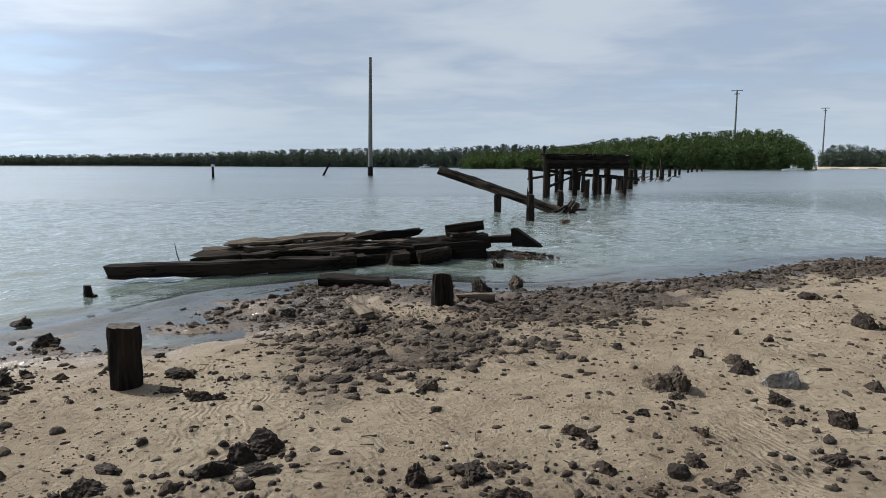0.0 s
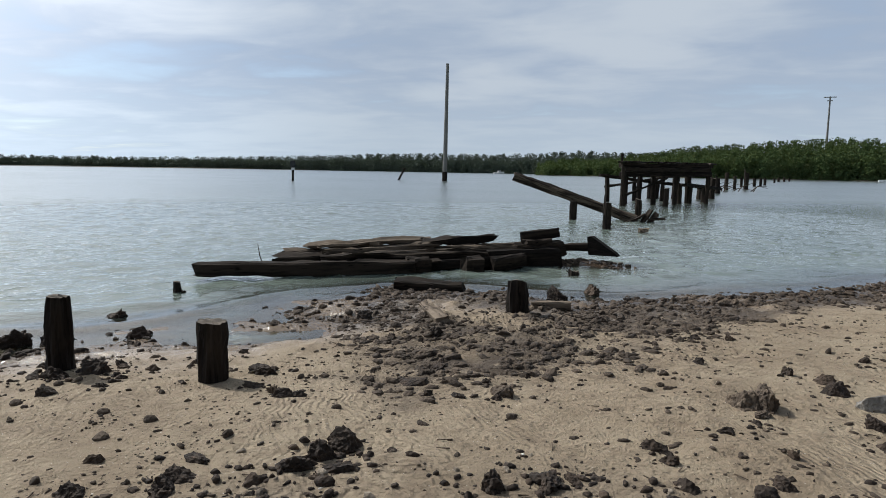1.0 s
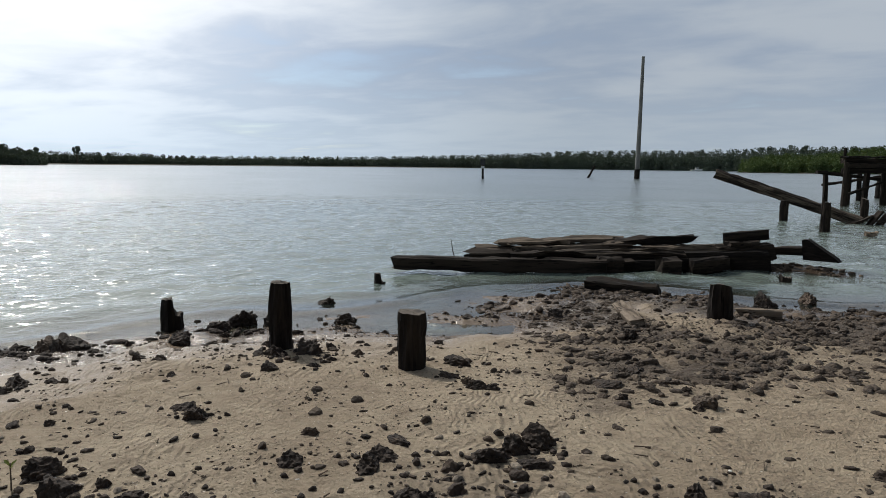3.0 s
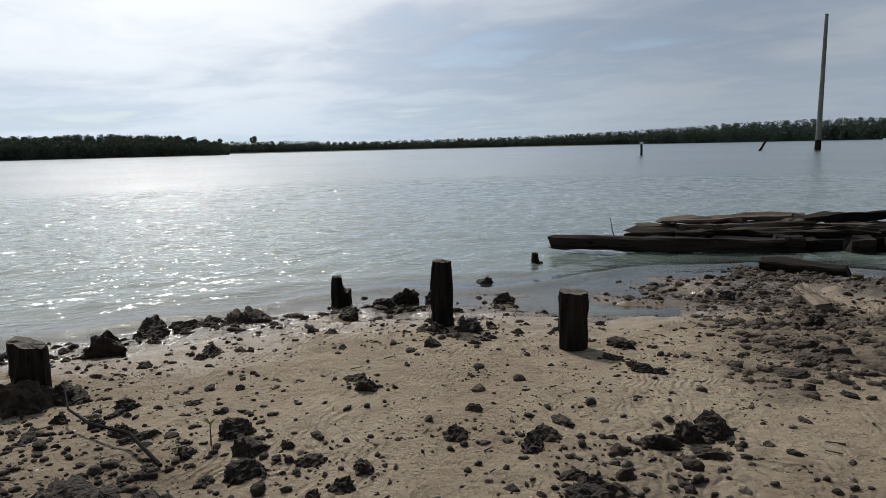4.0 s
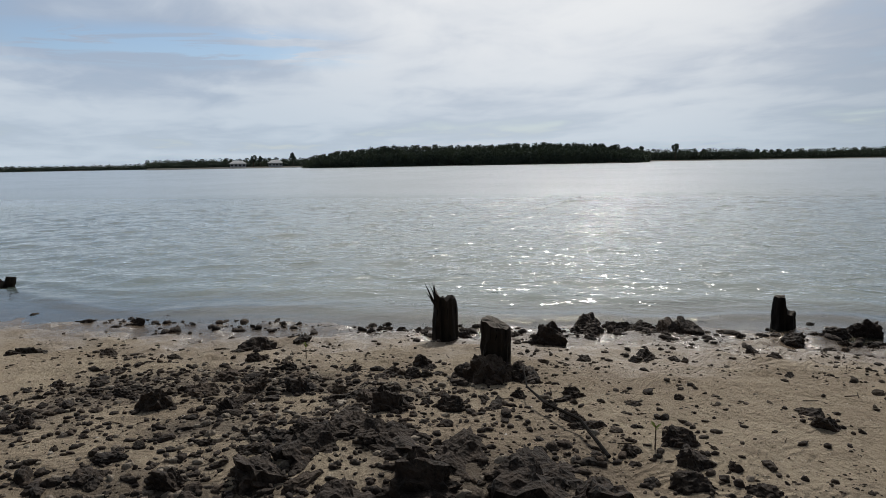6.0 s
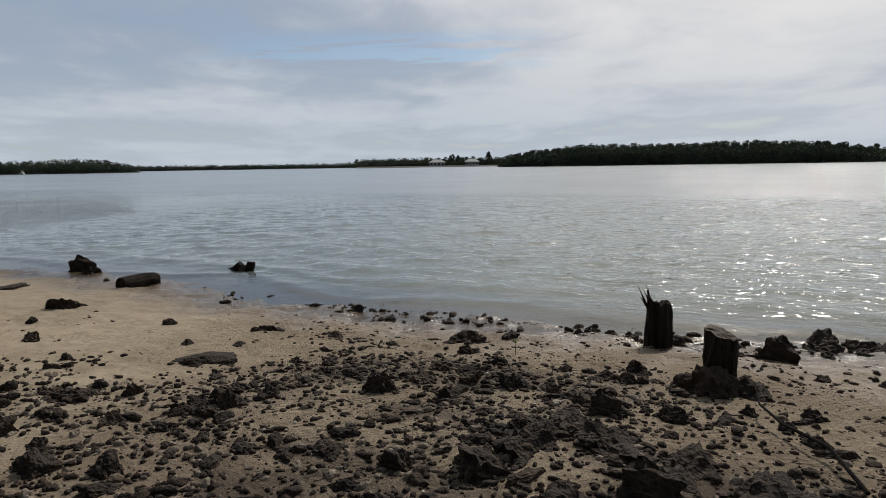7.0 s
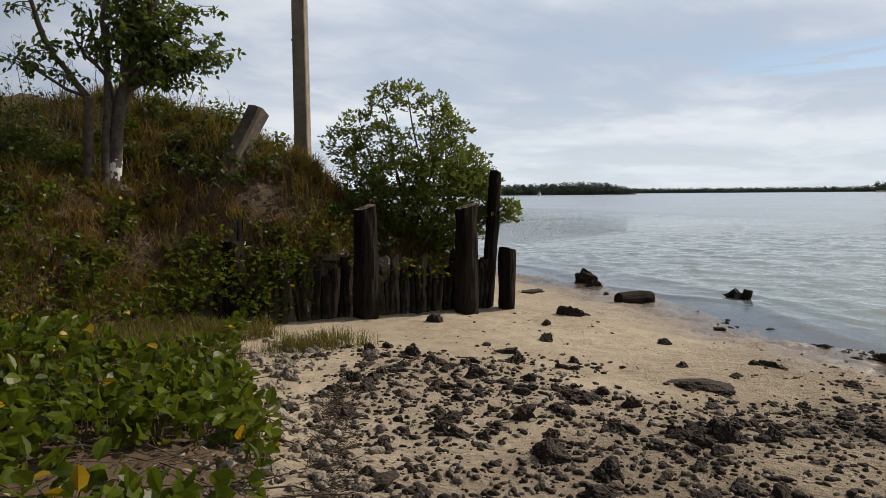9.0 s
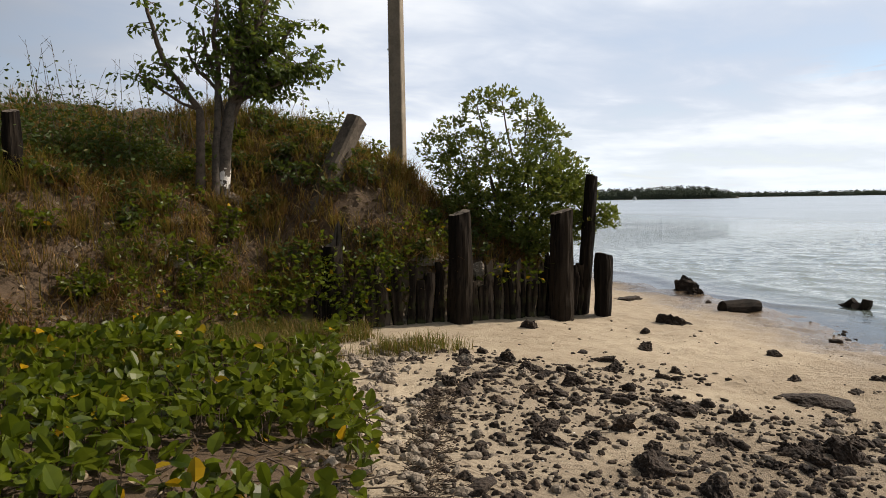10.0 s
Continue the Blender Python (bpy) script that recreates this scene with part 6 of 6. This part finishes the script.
grey = part("rock", rock_mesh("rock", 560, 4, GREYROCK, 0.7, 0.25, 0.5), None, Matrix.Translation((2.12, 5.32, height(2.12, 5.32) + 0.03)) @ pose(0, 0, 0, 4, -6, 20) @ Matrix.Diagonal((0.21, 0.16, 0.17, 1)))
tagged(grey, "pale grey faceted stone block on sand", "rock")
# chips broken off round the larger rocks
chips = Pile()
v1, f1 = ICO[2]
chip_shapes = [np.array(craggy(v1, 700 + k, 0.65, 0.8, 7)) for k in range(16)]
for x, y, r in beach_rocks + field_rocks:
    for _ in range(g.randint(3, 9)):
        a, d = g.uniform(0, 6.283), r * g.uniform(1.0, 2.8)
        cx, cy, cr = x + math.cos(a) * d, y + math.sin(a) * d, r * g.uniform(0.12, 0.42)
        chips.add(chip_shapes[g.randrange(16)] * cr + np.array([cx, cy, height(cx, cy) + cr * 0.15]), f1)
tagged(new("rock_chips", chips.mesh("rock_chips", ROCK)), "dark reef chips lying round larger rocks", "stones", kind="stuff")
v, f = tube([(-11.78, -5.32, 0.10), (-11.6, -5.40, 0.115), (-11.35, -5.5, 0.12), (-11.12, -5.60, 0.13)], [0.12, 0.135, 0.13, 0.115], 12)
v = [Vector(p) + noise.noise_vector(Vector(p) * 9) * 0.012 for p in v]
cut = part("cut_log", mesh("cut_log", v, f, TIMBER), None, None, "short dark log at water's edge")
tagged(cut, category="log")
stub = holder("driftwood_stump", Matrix.Translation((-13.45, -4.35, 0)), "dark gnarled driftwood stump in shallow water", "driftwood")
for i, (a, b, r) in enumerate((((-0.25, -0.1, -0.2), (0.1, 0.05, 0.04), 0.11), ((0.05, 0.1, -0.2), (0.12, 0.22, 0.16), 0.10), ((-0.12, -0.3, -0.1), (0.0, 0.0, 0.1), 0.10))):
    pp, rr = twiggy(g, a, b, r, r * 0.8, 4, 0.03)
    part("root", mesh("root", *tube(pp, rr, 8), PILE), stub)
stick_z = height(-4.3, 1.6)
v, f = tube([(-5.1, 1.72, stick_z + 0.12), (-4.8, 1.62, stick_z + 0.07), (-4.45, 1.60, stick_z + 0.07), (-4.05, 1.66, stick_z + 0.09), (-3.62, 1.62, stick_z + 0.03)], [0.005, 0.008, 0.010, 0.011, 0.012], 6)
tagged(new("driftwood_stick", mesh("driftwood_stick", v, f, PILE)), "long bent dark stick lying over rocks", "stick")
for x, y, h in ((-3.70, 1.97, 0.15), (-6.79, 0.20, 0.14)):
    z = height(x, y)
    root = holder("mangrove_seedling", Matrix.Translation((x, y, z)), "tiny mangrove seedling sprouting from sand", "seedling", "seedlings")
    part("stem", mesh("stem", *tube([(0, 0, -0.02), (0.004, 0, h * 0.5), (0, 0.003, h)], [0.005, 0.004, 0.003], 5), DARKBARK), root)
    for k in range(4):
        heap = Pile()
        a = k * 1.6
        leaf_at(heap, Vector((0, 0, h * (0.8 + 0.05 * k))), Vector((math.cos(a), math.sin(a), 0.9)), Vector((0, 0, 1)), 0.05, 0.02)
        part("leaf", heap.mesh("leaf", BUSHLEAF), root)

# ---- loose stones, clods and shells ----
def scatter(name, mat, count, box, weight, lo, hi, power, label, category, seed, sub, squash=0.6, sink=0.25, rugged=0.8, big=None):
    gg = np.random.RandomState(seed)
    x, y = gg.uniform(box[0], box[1], count), gg.uniform(box[2], box[3], count)
    ok = gg.uniform(0, 1, count) < weight(x, y)
    x, y = x[ok], y[ok]
    z = ground_z(x, y)
    r = lo + (hi - lo) * gg.uniform(0, 1, len(x)) ** power
    if big:
        for i in np.nonzero(r > big)[0]:
            rock(float(x[i]), float(y[i]), float(r[i]), rock_shapes[gg.randint(len(rock_shapes))], "dark broken reef rock among strewn stones", rnd(int(i)), 0.15, "strewn rocks", 1.12)
        x, y, z, r = x[r <= big], y[r <= big], z[r <= big], r[r <= big]
    v0, f0 = ICO[sub]
    bank = []
    for k in range(24):
        vv = np.array(craggy(v0, seed * 100 + k, squash, rugged, 7))
        bank.append(vv)
    f0 = np.array(f0)
    n = len(v0)
    allv = np.empty((len(x), n, 3))
    for i in range(len(x)):
        a = gg.uniform(0, 6.283)
        c, s = math.cos(a), math.sin(a)
        b = bank[gg.randint(24)] * (r[i] * np.array([gg.uniform(0.8, 1.3), gg.uniform(0.7, 1.1), gg.uniform(0.7, 1.2)]))
        allv[i] = np.stack([b[:, 0] * c - b[:, 1] * s + x[i], b[:, 0] * s + b[:, 1] * c + y[i], b[:, 2] + z[i] + r[i] * (0.45 * squash - sink * squash)], 1)
    faces = (f0[None] + (np.arange(len(x)) * n)[:, None, None]).reshape(-1, 3)
    me = bpy.data.meshes.new(name)
    me.vertices.add(len(x) * n)
    me.vertices.foreach_set("co", allv.ravel())
    me.loops.add(faces.size)
    me.loops.foreach_set("vertex_index", faces.ravel().astype(np.int32))
    me.polygons.add(len(faces))
    me.polygons.foreach_set("loop_start", (np.arange(len(faces)) * 3).astype(np.int32))
    me.update(calc_edges=True)
    me.materials.append(mat)
    return tagged(new(name, me), label, category, kind="stuff")


def field_weight(x, y):
    e = np.where(within(x, y, FIELD), 1, -1) * gap(x, y, FIELD + FIELD[:1])
    w = smooth(e, -0.45, 0.7) * smooth(fbm(x * 1.3, y * 1.3, 61), 0.30, 0.55)
    heap_part = np.exp(-(((x + 4.2) / 1.4) ** 2 + ((y + 0.3) / 1.8) ** 2))
    return np.clip(w * np.where(x > -2.6, np.where(y > 1.5, 0.45, 1), 1) * np.where(y < -1.6, 0.80, 1) + heap_part * 0.7, 0, 1)


def beach_weight(x, y):
    s = shore_gap(x, y)
    return (s > 0.1) * (gap(x, y, TOE) > 0.4) * ~within(x, y, HILL) * np.maximum(smooth(fbm(x * 1.7, y * 1.7, 63), 0.45, 0.75) * 0.5, smooth(fbm(x * 3.6, y * 3.6, 64), 0.58, 0.70)) * np.where(y < -2.5, 0.25, 1.0)


def mud_weight(x, y):
    return mud_mask(x, y, 0) * smooth(fbm(x * 1.8, y * 1.8, 65), 0.28, 0.56) * (ground_z(x, y) > -0.05)


def edge_weight(x, y):
    s = shore_gap(x, y)
    return np.exp(-((s - 0.30) / 0.45) ** 2) * smooth(fbm(x * 1.1, y * 1.1, 67), 0.27, 0.47) * np.where(y < -1.5, 0.18, 1.0) + 0.75 * np.exp(-((s - 0.30) / 0.26) ** 2) * smooth(y, -2.8, -1.6) * (1 - smooth(y, 2.5, 4.0)) + 0.10 * np.exp(-((s + 0.7) / 0.7) ** 2) * (y > 4) * (x < -1)


reach = (-8, 5, -7, 13)
scatter("reef_stones", ROCK, 6500, reach, field_weight, 0.035, 0.13, 2.6, "broken dark reef stones strewn over sand", "stones", 1, 3, big=0.082)
scatter("small_stones", ROCK, 42000, (-7.5, 3.5, -7, 5), field_weight, 0.009, 0.045, 1.8, "small dark broken stones covering sand", "stones", 2, 1)
scatter("pale_stones", PALEROCK, 4500, (-7, 1, -7, 4.5), field_weight, 0.012, 0.05, 2.0, "small pale limestone bits among dark stones", "stones", 3, 2)
scatter("beach_pebbles", MUDROCK, 60000, (-9, 7, -6.5, 13), beach_weight, 0.005, 0.042, 3.2, "small brown stones scattered on beach sand", "pebbles", 4, 1, 0.5)
scatter("mud_clods", MUDROCK, 60000, (-4.5, 8, 4.8, 16), mud_weight, 0.007, 0.088, 2.9, "lumpy dark mud clods along the tide line", "mud clods", 5, 2, 0.55, 0.5, 1.15)
def strewn_weight(x, y):
    s = shore_gap(x, y)
    patch = smooth(fbm(x * 1.1, y * 1.1, 68), 0.36, 0.60) * 0.75 + 0.12
    west = 0.35 + 0.65 * (1 - smooth(x, 0.0, 2.5))
    return (s > 0.15) * (gap(x, y, TOE) > 0.5) * ~within(x, y, HILL) * patch * west * smooth(y, -0.5, 1.0)


scatter("beach_stones", MUDROCK, 1500, (-9, 5, -0.5, 9.5), strewn_weight, 0.020, 0.075, 2.2, "dark brown stones and clods lying on tan sand", "stones", 10, 2, 0.65, big=0.052)
scatter("beach_crumbs", MUDROCK, 40000, (-8, 5, 0.0, 9.5), lambda x, y: strewn_weight(x, y) * smooth(fbm(x * 4, y * 4, 69), 0.40, 0.60), 0.004, 0.020, 2.0, "dark crumbs and weed bits on beach sand", "beach litter", 12, 1, 0.5)
scatter("shore_stones", ROCK, 26000, (-12, 6, -8, 14), edge_weight, 0.010, 0.085, 2.8, "wet dark stones and weed along water's edge", "stones", 6, 2, 0.6)


def rubble_weight(x, y):
    d = gap(x, y, [(-5.0, -6.6), (-4.2, -5.9), (-3.6, -5.0), (-3.1, -4.2), (-2.6, -3.4)])
    return np.exp(-(d / 0.45) ** 2)


scatter("limestone_rubble", PALEROCK, 2600, (-5.8, -1.8, -7.2, -3), rubble_weight, 0.012, 0.07, 2.2, "pale limestone rubble along edge of the vines", "rubble", 7, 2, 0.7)
scatter("shell_bits", SHELL, 2600, (-7.5, 3, -7, 5), lambda x, y: 0.16 * field_weight(x, y) + 0.05 * beach_weight(x, y), 0.006, 0.018, 1.5, "white broken shell bits on sand", "shells", 8, 1, 0.3)
scatter("brick_shards", BRICKRED, 60, (-4, 2.5, -3, 4.2), lambda x, y: 0.25 * field_weight(x, y), 0.015, 0.03, 1.5, "worn orange-red brick shards among stones", "brick shards", 9, 2, 0.4)

# line of dry wrack between vines and stones, and strewn twigs
heap = Pile()
g = rnd(640)
for _ in range(900):
    t = g.random()
    x = -4.3 + 1.7 * t + g.gauss(0, 0.07)
    y = -5.0 + 1.75 * t + g.gauss(0, 0.07)
    a, L = g.uniform(0, 6.3), g.uniform(0.03, 0.11)
    z = height(x, y) + 0.006
    heap.add(*tube([(x, y, z), (x + math.cos(a) * L, y + math.sin(a) * L, z + g.uniform(0, 0.03))], [0.004, 0.002], 3))
tagged(new("wrack_line", heap.mesh("wrack_line", WRACK)), "strip of dry brown wrack and twigs on sand", "wrack", kind="stuff")
heap = Pile()
for _ in range(420):
    x, y = g.uniform(-7, 4), g.uniform(-4.5, 9)
    if shore_gap(np.array([x]), np.array([y]))[0] < 0.3 or within(np.array([x]), np.array([y]), VINES)[0]:
        continue
    a, L = g.uniform(0, 6.3), g.uniform(0.02, 0.10)
    z = height(x, y) + 0.006
    heap.add(*tube([(x, y, z), (x + math.cos(a) * L, y + math.sin(a) * L, z + g.uniform(0, 0.015))], [0.005, 0.003], 4))
tagged(new("beach_twigs", heap.mesh("beach_twigs", WRACK)), "short dark twigs strewn over beach", "twigs", kind="stuff")
